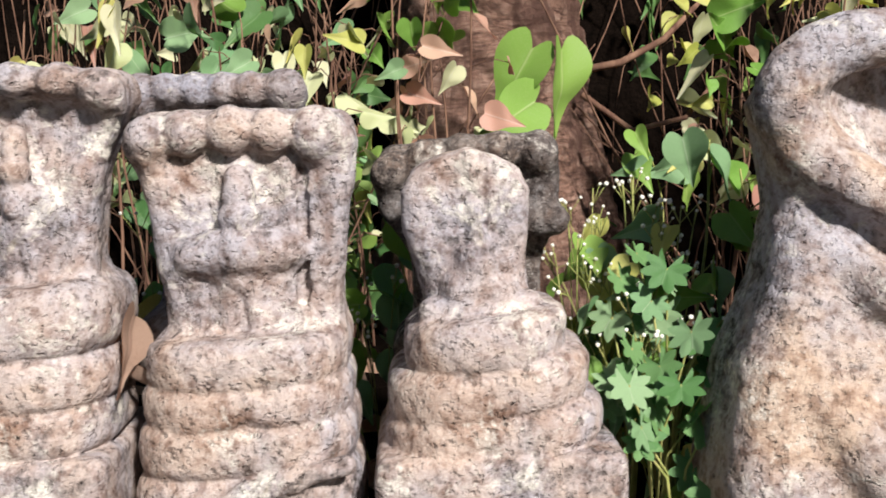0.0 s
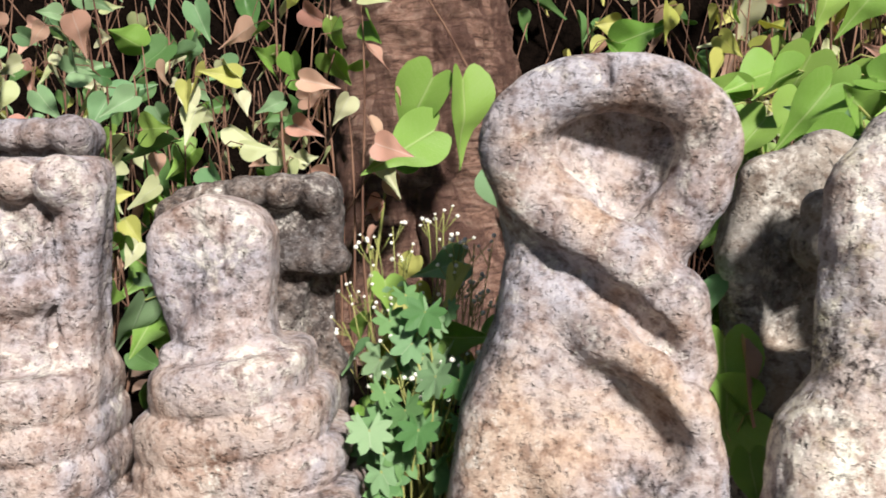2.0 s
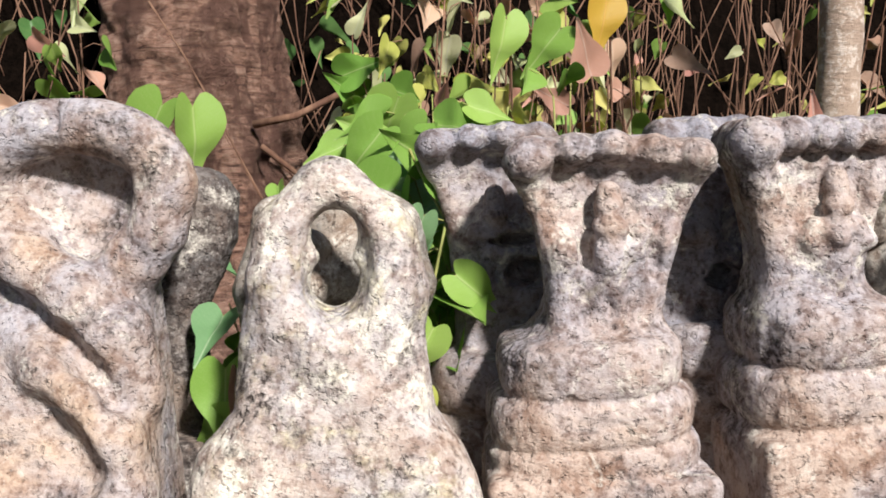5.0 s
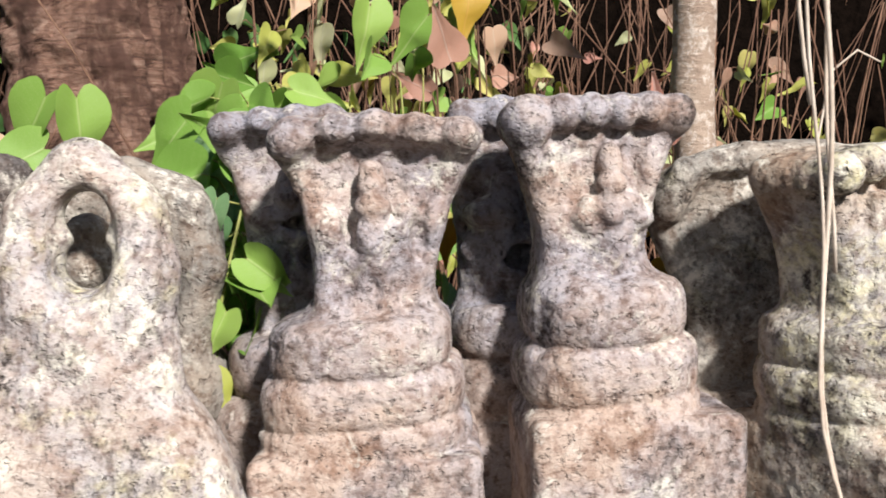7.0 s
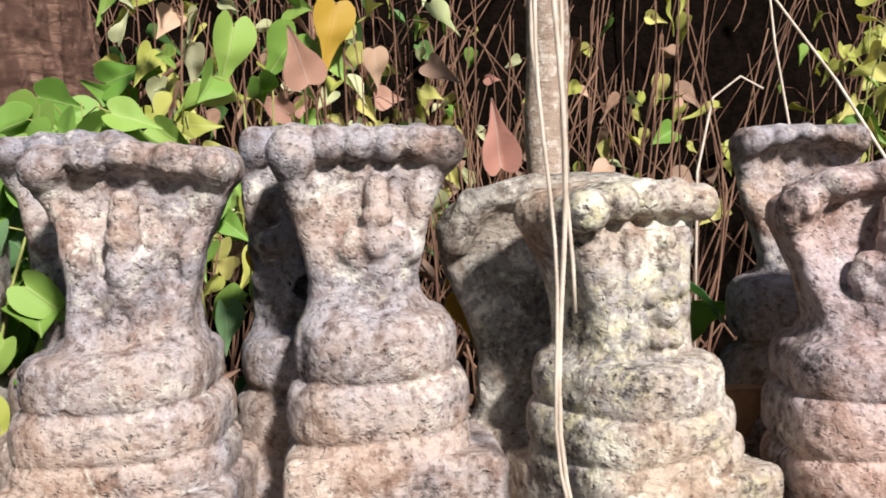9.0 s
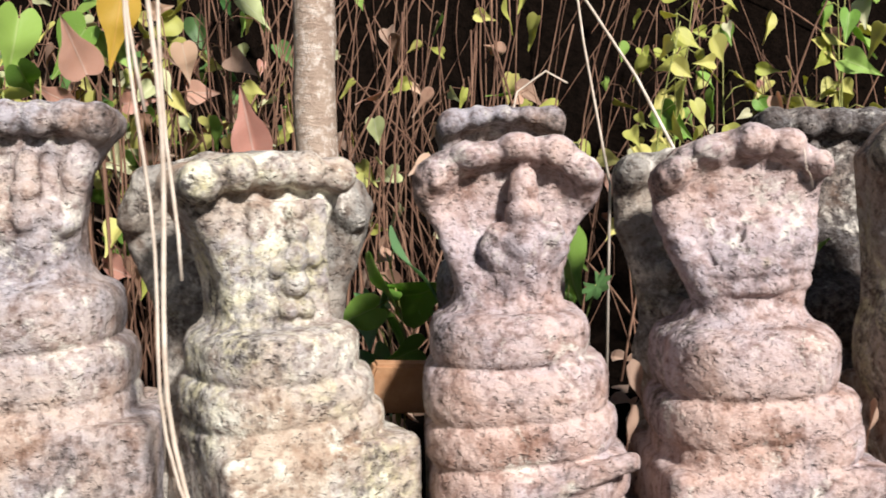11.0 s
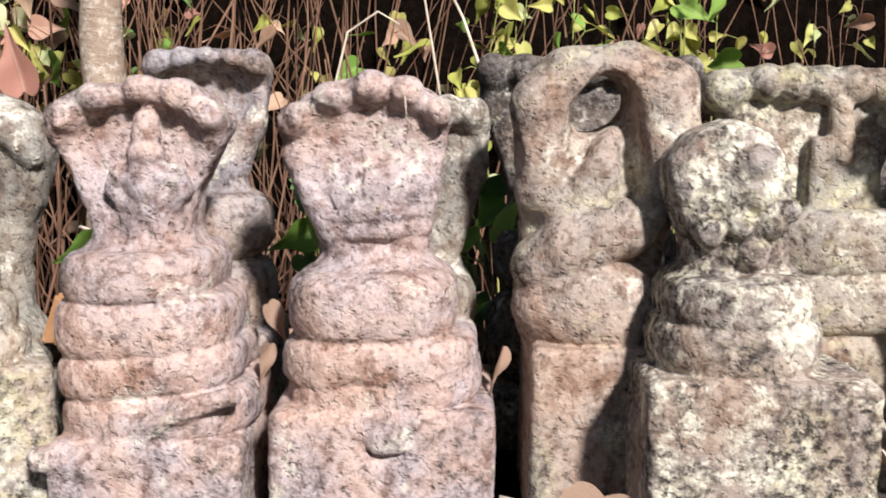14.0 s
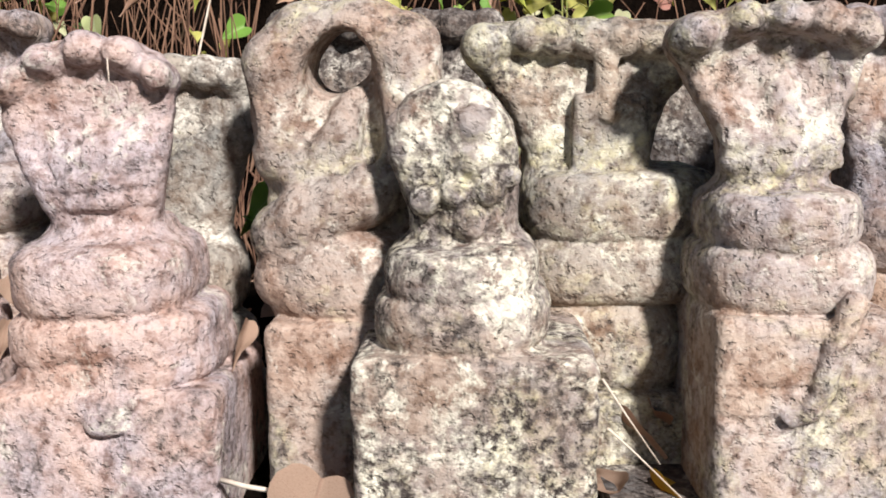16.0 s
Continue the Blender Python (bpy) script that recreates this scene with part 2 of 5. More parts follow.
class Carving:
    """A block of space in which a stone is carved by adding and cutting rounded forms; skinned at the end."""

    def __init__(self, lo, hi, step):
        self.lo, self.step = np.array(lo, np.float32), step
        self.axes = [np.arange(a, b + step, step, dtype=np.float32) for a, b in zip(lo, hi)]
        self.d = np.full([len(a) for a in self.axes], 0.1, np.float32)

    def region(self, lo, hi):
        s = []
        for a, l, h in zip(self.axes, lo, hi):
            i, j = np.searchsorted(a, [l, h])
            s.append(slice(max(0, int(i) - 1), min(len(a), int(j) + 1)))
        X = self.axes[0][s[0]][:, None, None]
        Y = self.axes[1][s[1]][None, :, None]
        Z = self.axes[2][s[2]][None, None, :]
        return tuple(s), X, Y, Z

    def join(self, s, new_d, k):
        old = self.d[s]
        h = np.maximum(k - np.abs(old - new_d), 0) / k
        self.d[s] = np.minimum(old, new_d) - h * h * k * 0.25

    def carve(self, s, new_d, k):
        old = self.d[s]
        new_d = -new_d
        h = np.maximum(k - np.abs(old - new_d), 0) / k
        self.d[s] = np.maximum(old, new_d) + h * h * k * 0.25

    def ball(self, c, r, k=0.012, cut=False):
        c, r = np.array(c, float), np.array(r if np.iterable(r) else (r, r, r), float)
        pad = r + 0.03
        s, X, Y, Z = self.region(c - pad, c + pad)
        q = np.sqrt(((X - c[0]) / r[0]) ** 2 + ((Y - c[1]) / r[1]) ** 2 + ((Z - c[2]) / r[2]) ** 2)
        (self.carve if cut else self.join)(s, (q - 1) * r.min(), k)

    def rope(self, points, r, k=0.012, cut=False):
        """A round band through points; r may be a pair for its start and end."""
        r0, r1 = r if np.iterable(r) else (r, r)
        steps = len(points) - 1
        for n, (a, b) in enumerate(zip(points, points[1:])):
            a, b = np.array(a, float), np.array(b, float)
            ra, rb = r0 + (r1 - r0) * n / steps, r0 + (r1 - r0) * (n + 1) / steps
            pad = max(ra, rb) + 0.03
            s, X, Y, Z = self.region(np.minimum(a, b) - pad, np.maximum(a, b) + pad)
            ab = b - a
            t = np.clip(((X - a[0]) * ab[0] + (Y - a[1]) * ab[1] + (Z - a[2]) * ab[2]) / (ab @ ab), 0, 1)
            d = np.sqrt((X - a[0] - t * ab[0]) ** 2 + (Y - a[1] - t * ab[1]) ** 2 + (Z - a[2] - t * ab[2]) ** 2) - (ra + (rb - ra) * t)
            (self.carve if cut else self.join)(s, d, k)

    def body(self, profile, front, back, r=0.03, k=0.01, crown=0.02):
        """An upright form whose sides follow a profile of (z, left, right); front and back are depths, or lists over the same z."""
        z, left, right = np.array(profile, np.float32).T
        s, X, Y, Z = self.region((left.min() - 0.03, -9, z[0] - 0.03), (right.max() + 0.03, 9, z[-1] + 0.03))
        L, R = np.interp(Z, z, left), np.interp(Z, z, right)
        F = np.interp(Z, z, np.broadcast_to(front, z.shape))
        B = np.interp(Z, z, np.broadcast_to(back, z.shape))
        qx = np.abs(X - (L + R) / 2) - (R - L) / 2 + r
        qy = np.abs(Y - (F + B) / 2) - (B - F) / 2 + r
        d = np.sqrt(np.maximum(qx, 0) ** 2 + np.maximum(qy, 0) ** 2) + np.minimum(np.maximum(qx, qy), 0) - r
        qz = np.abs(Z - (z[0] + z[-1]) / 2) - (z[-1] - z[0]) / 2 + crown
        d = np.sqrt(np.maximum(d + crown, 0) ** 2 + np.maximum(qz, 0) ** 2) + np.minimum(np.maximum(d + crown, qz), 0) - crown
        self.join(s, d.astype(np.float32), k)

    def coil(self, top, bottom, left, right, front, back, slope=0.0, corner=0.08, k=0.002):
        """One turn of a coiled body: a flat round-edged cushion, which may slope from side to side."""
        r, zc = (top - bottom) / 2, (top + bottom) / 2
        s, X, Y, Z = self.region((left - 0.02, -9, bottom - 0.05), (right + 0.02, 9, top + 0.05))
        corner = min(corner, (right - left) / 2 - 0.004, (back - front) / 2 - 0.004)
        qx = np.abs(X - (left + right) / 2) - (right - left) / 2 + corner
        qy = np.abs(Y - (front + back) / 2) - (back - front) / 2 + corner
        d = np.sqrt(np.maximum(qx, 0) ** 2 + np.maximum(qy, 0) ** 2) + np.minimum(np.maximum(qx, qy), 0) - corner
        dz = np.abs(Z - zc - slope * (X - (left + right) / 2))
        e = np.maximum(d + r, 0)
        d = (e**3.0 + dz**3.0) ** (1 / 3.0) - r
        self.join(s, d.astype(np.float32), k)

    def block(self, top, left, right, front, back, bevel=0.014, taper=0.0, k=0.006):
        s, X, Y, Z = self.region((left - 0.03, -9, -1), (right + 0.03, 9, top + 0.03))
        grow = taper * (top - Z)
        qx = np.abs(X - (left + right) / 2) - (right - left) / 2 - grow + bevel
        qy = np.abs(Y - (front + back) / 2) - (back - front) / 2 - grow + bevel
        qz = Z - top + bevel
        d = np.sqrt(np.maximum(qx, 0) ** 2 + np.maximum(qy, 0) ** 2 + np.maximum(qz, 0) ** 2) + np.minimum(np.maximum(np.maximum(qx, qy), qz), 0) - bevel
        self.join(s, d.astype(np.float32), k)

    def weather(self, seed, rough=1.0):
        X, Y, Z = (a.reshape([-1 if i == j else 1 for j in range(3)]) for i, a in enumerate(self.axes))
        near = np.abs(self.d) < 0.02
        idx = np.nonzero(near)
        P = [self.axes[i][idx[i]] for i in range(3)]
        bumps = 0.0013 * value_noise(*P, 0.07, seed) + 0.0007 * value_noise(*P, 0.022, seed + 1) + 0.0011 * value_noise(*P, 0.009, seed + 2)
        chips = np.maximum(value_noise(*P, 0.03, seed + 3) - 0.55, 0) * 0.009
        self.d[idx] += rough * (bumps + chips)

    def skin(self, name, material, origin):
        """The surface as one mesh: a vertex in each cell that the surface crosses, a face across each crossed edge."""
        d = self.d
        d[0], d[-1], d[:, 0], d[:, -1], d[:, :, -1], d[:, :, 0] = 0.1, 0.1, 0.1, 0.1, 0.1, 0.1
        nx, ny, nz = d.shape
        inside = d < 0
        count = np.zeros((nx - 1, ny - 1, nz - 1), np.int8)
        for a in (0, 1):
            for b in (0, 1):
                for c in (0, 1):
                    count += inside[a : nx - 1 + a, b : ny - 1 + b, c : nz - 1 + c]
        I, J, K = np.nonzero((count > 0) & (count < 8))
        number = np.full(count.shape, -1, np.int32)
        number[I, J, K] = np.arange(len(I))
        total, hits = np.zeros((len(I), 3), np.float32), np.zeros(len(I), np.float32)
        for axis in range(3):
            others = [o for o in range(3) if o != axis]
            for u in (0, 1):
                for v in (0, 1):
                    p = [I, J, K]
                    p = [q.copy() for q in p]
                    p[others[0]] += u
                    p[others[1]] += v
                    q = [w.copy() for w in p]
                    q[axis] += 1
                    d0, d1 = d[tuple(p)], d[tuple(q)]
                    crossed = (d0 < 0) != (d1 < 0)
                    t = np.where(crossed, d0 / np.where(crossed, d0 - d1, 1), 0)
                    at = np.zeros((len(I), 3), np.float32)
                    at[:, axis] = t
                    at[:, others[0]], at[:, others[1]] = u, v
                    total += at * crossed[:, None]
                    hits += crossed
        verts = (np.stack([I, J, K], 1) + total / hits[:, None]) * self.step + self.lo - np.array(origin, np.float32)
        faces = []
        for axis in range(3):
            o1, o2 = (axis + 1) % 3, (axis + 2) % 3
            lo = [slice(1, -1)] * 3
            hi = [slice(1, -1)] * 3
            lo[axis], hi[axis] = slice(0, -1), slice(1, None)
            a, b = inside[tuple(lo)], inside[tuple(hi)]
            at = np.array(np.nonzero(a != b))
            flip = b[tuple(at)]
            at[o1] += 1
            at[o2] += 1
            corners = []
            for u, v in ((0, 0), (-1, 0), (-1, -1), (0, -1)):
                p = at.copy()
                p[o1] += u
                p[o2] += v
                corners.append(number[tuple(p)])
            f = np.stack(corners, 1)
            f[flip] = f[flip][:, ::-1]
            faces.append(f)
        faces = np.concatenate(faces)
        me = bpy.data.meshes.new(name)
        me.vertices.add(len(verts))
        me.vertices.foreach_set("co", verts.ravel())
        me.loops.add(faces.size)
        me.loops.foreach_set("vertex_index", faces.ravel().astype(np.int32))
        me.polygons.add(len(faces))
        me.polygons.foreach_set("loop_start", np.arange(0, faces.size, 4, dtype=np.int32))
        me.update(calc_edges=True)
        me.polygons.foreach_set("use_smooth", np.ones(len(faces), bool))
        me.materials.append(material)
        me.validate()
        return me


# ---- the carved serpent stones ----
ROW = "serpent stones standing in rows"


def serpent_stone(label, material, y, shaft, coils, block, beads=(), more=None, seed=1, step=0.0034, depth=0.2, turn=0.0,
                  rim=0.012, skirt=0.0, sunk=0.020, shaft_front=0.016, lean=0.0, rough=1.0,
                  rounding=0.03, slope=None, pivot=None, thick=0.60):
    """A standing stone: a block, coiled turns upon it and a hooded shaft. x and z are places in the row, y the hood's front.
    shaft: (z, left, right); coils: (top, bottom, left, right, slope); block: (top, left, right); beads: (x, z, r)."""
    xs = [v for row in shaft for v in row[1:3]] + [v for c in coils for v in c[2:4]] + list(block[1:])
    top = max([s[0] for s in shaft] + [b[1] + b[2] for b in beads]) + 0.03
    mid = pivot or (min(xs) + max(xs)) / 2
    c = Carving((min(xs) - 0.03, y - (0.17 if slope else 0.10), -0.03), (max(xs) + 0.03, y + depth + 0.03, top), step)
    c.block(block[0], block[1], block[2], y - 0.055 + (slope(0.0) + 0.05 if slope else 0.0), y + depth - 0.01)
    for row in coils:
        c.coil(row[0], row[1], row[2], row[3], y - 0.047, y + depth - 0.02, row[4] if len(row) > 4 else 0.04)
    low, high = shaft[0][0], shaft[-1][0]
    fronts = [y + shaft_front + (sunk if beads else 0.0) * max(0.0, (s[0] - low) / (high - low) - 0.25) + (slope(s[0]) if slope else 0.0) for s in shaft]
    c.body(shaft, fronts, y + depth * thick, rounding, 0.02, 0.022)
    if coils and skirt:
        top, bottom, left, right = coils[0][:4]
        neck = [np.interp(top + skirt, [s[0] for s in shaft], [s[i] for s in shaft]) for i in (1, 2)]
        ease = [(t, t * t * (3 - 2 * t) * 0.35 + 0.65 * t**0.6) for t in (0, 0.2, 0.4, 0.6, 0.8, 1.0)]
        c.body([(top - 0.022 + (skirt + 0.022) * t, left + 0.012 + (neck[0] - left - 0.012) * e, right - 0.012 + (neck[1] - right + 0.012) * e) for t, e in ease],
               [y - 0.036 + (0.036 + shaft_front) * e for t, e in ease], y + depth * 0.7, 0.05, 0.012, 0.004)
    for (x, z, r), (x2, z2, r2) in zip(beads, beads[1:]):
        r = min(r, r2)
        z = (z + z2) / 2
        c.body([(z - 0.75 * r, x, x2), (z + 0.93 * r, x, x2)], y + 0.82 * r, y + depth * thick, 0.008, 0.010, 0.012)
    for (x, z, r), (x2, z2, r2) in zip(beads, beads[1:]):
        c.rope([(x, y + 1.15 * r, z), (x2, y + 1.15 * r2, z2)], (0.80 * r, 0.80 * r2), 0.006)
    for x, z, r in beads:
        c.ball((x, y + 0.80 * r, z), (1.0 * r, 0.95 * r, 1.04 * r), 0.004)
        c.rope([(x, y + r, z + 0.04 * r), (x, y + depth * (thick - 0.10), z - 0.04 * r)], 0.92 * r, 0.009)
    if rim and beads:
        upper = [s for s in shaft if s[0] > low + 0.06][:-1]
        for side, sign in ((1, 1), (2, -1)):
            c.rope([(s[side] + sign * rim, y + 0.036, s[0]) for s in upper], (rim * 0.6, rim), 0.03)
    if more:
        more(c, y)
    c.weather(seed, rough)
    ob = new("serpent_stone", c.skin("serpent_stone", material, (mid, y + 0.08, 0)))
    ob.matrix_world = pose(mid, y + 0.08, 0, lean, 0, turn)
    return tagged(ob, label, "carved stone", ROW)


def figure(x, foot, head, w=0.05, side=True):
    """A worn upright form in relief, reduced to plain swellings, with a shallow channel cut round it."""
    def put(c, y):
        y = y + 0.016
        h = head - foot
        for s in (-1, 1):
            c.rope([(x + s * w * 0.58, y + 0.006, head - 0.02 * h), (x + s * w * 0.62, y + 0.004, foot + 0.66 * h)], w * 0.16, 0.012, True)
        c.rope([(x, y + 0.005, head - 0.02 * h), (x, y + 0.002, head - 0.13 * h)], (w * 0.26, w * 0.31), 0.004)
        c.ball((x, y - 0.003, head - 0.27 * h), (w * 0.38, w * 0.36, 0.11 * h), 0.003)
        c.rope([(x - w * 0.50, y + 0.002, foot + 0.56 * h), (x + w * 0.50, y + 0.002, foot + 0.56 * h)], w * 0.24, 0.004)
        c.rope([(x, y + 0.002, foot + 0.54 * h), (x, y + 0.003, foot + 0.32 * h)], (w * 0.42, w * 0.34), 0.008)
        c.ball((x, y - 0.012, foot + 0.465 * h), w * 0.24, 0.004)
        c.rope([(x, y - 0.018, foot + 0.24 * h), (x, y - 0.012, foot)], w * 0.08, 0.004, True)
        for s in (-1, 1):
            c.rope([(x + s * w * 0.20, y + 0.003, foot + 0.34 * h), (x + s * w * 0.25, y + 0.002, foot)], (w * 0.25, w * 0.19), 0.004)
            if side:
                c.rope([(x + s * w * 0.56, y + 0.003, foot + 0.56 * h), (x + s * w * 0.66, y + 0.003, foot + 0.46 * h), (x + s * w * 0.50, y + 0.001, foot + 0.37 * h)], (w * 0.19, w * 0.16), 0.008)
                c.rope([(x + s * w * 0.50, y + 0.006, foot + 0.37 * h), (x + s * w * 0.46, y + 0.008, foot + 0.02 * h)], w * 0.12, 0.010)
    return put


def several(*works):
    def put(c, y):
        for w in works:
            w(c, y)
    return put


def tail(points, r=0.013):
    return lambda c, y: c.rope([(x, y - 0.046, z) for x, z in points], (r, r * 0.7), 0.008)


def bowl(x, z, rx, rz, deep=0.030):
    """The shallow hollow of a hood's face."""
    return lambda c, y: c.ball((x, y + 0.012, z), (rx, deep, rz), 0.03, True)


def groove(points, r=0.006, at=0.026):
    return lambda c, y: c.rope([(x, y + at, z) for x, z in points], r, 0.003, True)


# A: five-headed stone at the start of the row
serpent_stone("weathered pinkish granite serpent stone with a broad hood", BUFF, 0.03,
    [(0.28, -0.63, -0.487), (0.39, -0.63, -0.487), (0.48, -0.64, -0.478), (0.55, -0.665, -0.447), (0.60, -0.67, -0.437)],
    [(0.36, 0.275, -0.655, -0.462), (0.282, 0.218, -0.665, -0.464), (0.225, 0.165, -0.67, -0.468)], (0.17, -0.68, -0.465),
    [(-0.645, 0.575, 0.026), (-0.60, 0.582, 0.024), (-0.555, 0.582, 0.024), (-0.51, 0.58, 0.024), (-0.464, 0.572, 0.027)],
    several(bowl(-0.555, 0.53, 0.08, 0.035), figure(-0.56, 0.37, 0.53, 0.05)), 11)

# B: square hood over a panel with a worn standing form
serpent_stone("pinkish granite serpent stone, square beaded hood over a worn form", BUFF, 0.03,
    [(0.27, -0.408, -0.203), (0.37, -0.410, -0.202), (0.47, -0.42, -0.192), (0.51, -0.437, -0.184), (0.55, -0.435, -0.183)],
    [(0.296, 0.234, -0.430, -0.198), (0.246, 0.192, -0.438, -0.194), (0.204, 0.136, -0.446, -0.190), (0.146, 0.07, -0.452, -0.186)], (0.08, -0.45, -0.19),
    [(-0.412, 0.518, 0.026), (-0.372, 0.524, 0.025), (-0.322, 0.526, 0.027), (-0.276, 0.524, 0.026), (-0.226, 0.520, 0.031)],
    several(figure(-0.315, 0.305, 0.475, 0.062), groove([(-0.243, 0.48), (-0.246, 0.33)], 0.008),
            lambda c, y: c.rope([(-0.37, y + 0.02, 0.385), (-0.31, y + 0.008, 0.39), (-0.262, y + 0.02, 0.39)], 0.022, 0.012),
            tail([(-0.34, 0.105), (-0.31, 0.125), (-0.26, 0.14), (-0.20, 0.155)], 0.016)), 12, rim=0.012)
serpent_stone("greyish granite serpent stone with a long beaded hood, standing behind", GREY, 0.20,
    [(0.25, -0.46, -0.29), (0.45, -0.455, -0.285), (0.56, -0.487, -0.262), (0.60, -0.487, -0.258)],
    [(0.30, 0.20, -0.49, -0.26), (0.20, 0.10, -0.49, -0.26)], (0.1, -0.49, -0.26),
    [(-0.465, 0.578, 0.026)] + [(-0.43 + 0.036 * i, 0.582, 0.021) for i in range(5)] + [(-0.277, 0.58, 0.025)], None, 13, 0.005, 0.17)

# C: round cobra head
serpent_stone("small pinkish granite cobra stone with a round ridged hood", BUFF, 0.015,
    [(0.25, -0.112, 0.020), (0.31, -0.105, 0.016), (0.36, -0.116, 0.011), (0.41, -0.131, 0.016), (0.45, -0.131, 0.018), (0.475, -0.118, 0.006), (0.492, -0.09, -0.02), (0.499, -0.07, -0.04)],
    [(0.312, 0.250, -0.132, 0.056, 0.10), (0.262, 0.196, -0.153, 0.082, 0.12), (0.208, 0.150, -0.158, 0.097, 0.08)], (0.163, -0.168, 0.112), (),
    lambda c, y: (c.rope([(-0.052, y + 0.030, 0.482), (-0.046, y + 0.018, 0.43), (-0.048, y + 0.020, 0.35)], (0.017, 0.020), 0.016),
                  c.ball((-0.090, y + 0.014, 0.452), (0.024, 0.009, 0.030), 0.03, True), c.ball((-0.010, y + 0.012, 0.44), (0.020, 0.007, 0.030), 0.03, True),
                  c.ball((-0.066, y + 0.022, 0.338), 0.024, 0.012), c.ball((-0.022, y + 0.024, 0.330), 0.022, 0.012),
                  c.rope([(-0.10, y + 0.02, 0.315), (-0.04, y + 0.01, 0.308), (0.012, y + 0.025, 0.32)], 0.015, 0.01),
                  c.ball((-0.046, y - 0.05, 0.167), 0.008, 0.004, True)), 14, shaft_front=0.022)
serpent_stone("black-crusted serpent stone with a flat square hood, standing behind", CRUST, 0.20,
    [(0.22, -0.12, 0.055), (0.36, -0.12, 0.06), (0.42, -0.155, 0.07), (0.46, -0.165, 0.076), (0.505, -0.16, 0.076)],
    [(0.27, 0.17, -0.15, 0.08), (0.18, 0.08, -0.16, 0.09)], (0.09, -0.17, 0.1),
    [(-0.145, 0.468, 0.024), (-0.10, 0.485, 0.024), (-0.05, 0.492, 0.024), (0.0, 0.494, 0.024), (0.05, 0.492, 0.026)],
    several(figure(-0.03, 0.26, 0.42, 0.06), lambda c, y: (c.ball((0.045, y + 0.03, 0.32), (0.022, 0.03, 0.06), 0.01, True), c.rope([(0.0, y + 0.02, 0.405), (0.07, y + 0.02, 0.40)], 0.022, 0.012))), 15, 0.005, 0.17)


# D: the tall stone of two entwined bodies with a hollow head
def entwined_front(z):
    """How far the front of the entwined stone stands out at a height."""
    return float(np.interp(z, (0.0, 0.15, 0.30, 0.42, 0.50), (-0.10, -0.082, -0.048, -0.008, 0.0)))


def entwined(c, y):
    def run(points, lift=0.0):
        return [(x, y + d + lift + entwined_front(z), z) for x, d, z in points]
    c.ball((0.424, y - 0.026, 0.548), (0.096, 0.092, 0.070), 0.016, True)
    c.ball((0.438, y - 0.024, 0.500), (0.062, 0.080, 0.062), 0.02, True)
    c.rope([(0.448, y - 0.02, 0.50), (0.452, y - 0.012, 0.462)], (0.040, 0.018), 0.02, True)
    ring = [(0.408 + 0.111 * math.sin(a), y + 0.026, 0.540 + 0.069 * math.cos(a)) for a in np.linspace(-1.8, 1.8, 17)]
    c.rope(ring, 0.029, 0.016)
    c.rope(run([(0.300, 0.026, 0.525), (0.318, 0.024, 0.482), (0.362, 0.012, 0.446), (0.420, 0.006, 0.412), (0.464, 0.016, 0.368), (0.474, 0.045, 0.30)]), (0.030, 0.042), 0.012)
    c.rope(run([(0.519, 0.026, 0.525), (0.506, 0.028, 0.486), (0.478, 0.036, 0.450), (0.45, 0.05, 0.42)]), (0.029, 0.034), 0.018)
    c.rope(run([(0.350, 0.034, 0.372), (0.392, 0.014, 0.332), (0.436, 0.008, 0.294), (0.462, 0.012, 0.250), (0.466, 0.026, 0.20), (0.470, 0.03, 0.10)]), (0.028, 0.050), 0.014)
    c.rope(run([(0.290, 0.0, 0.436), (0.335, -0.002, 0.417), (0.371, -0.004, 0.398), (0.410, -0.004, 0.370), (0.440, -0.002, 0.340), (0.468, 0.0, 0.300)]), (0.003, 0.006), 0.03, True)
    c.rope(run([(0.392, -0.006, 0.288), (0.416, -0.014, 0.258), (0.440, -0.012, 0.225)]), (0.010, 0.026), 0.035, True)
    c.rope(run([(0.33, 0.03, 0.20), (0.37, 0.02, 0.155), (0.42, 0.012, 0.11), (0.46, 0.012, 0.05)]), (0.030, 0.055), 0.02)
    c.rope([(0.402, y + 0.0, 0.64), (0.402, y + 0.0, 0.606)], 0.005, 0.008, True)


serpent_stone("tall pinkish stone of two entwined serpents with hollow head", TAN, -0.01,
    [(0.0, 0.205, 0.520), (0.13, 0.212, 0.514), (0.25, 0.235, 0.504), (0.34, 0.276, 0.498), (0.42, 0.292, 0.492), (0.46, 0.288, 0.498), (0.54, 0.272, 0.544), (0.585, 0.302, 0.514), (0.61, 0.345, 0.472)],
    [], (0.03, 0.205, 0.52), (), entwined, 16, 0.0038, 0.20, shaft_front=0.010, rounding=0.045, slope=entwined_front)


serpent_stone("rough dark knob-headed stone half hidden behind the entwined serpents", CRUST, 0.17,
    [(0.0, 0.40, 0.51), (0.36, 0.41, 0.51), (0.41, 0.40, 0.535), (0.46, 0.38, 0.556), (0.52, 0.378, 0.558), (0.55, 0.40, 0.54), (0.562, 0.43, 0.52)], [], (0.2, 0.38, 0.53), (), None, 40, 0.006, 0.15, rough=1.8)

# E: looped stone with a deep oval hole
def looped_front(z):
    """How far the front of the looped stone stands out at a height."""
    return float(np.interp(z, (0.0, 0.20, 0.32, 0.40, 0.50, 0.56), (-0.110, -0.088, -0.055, -0.030, -0.004, 0.012)))


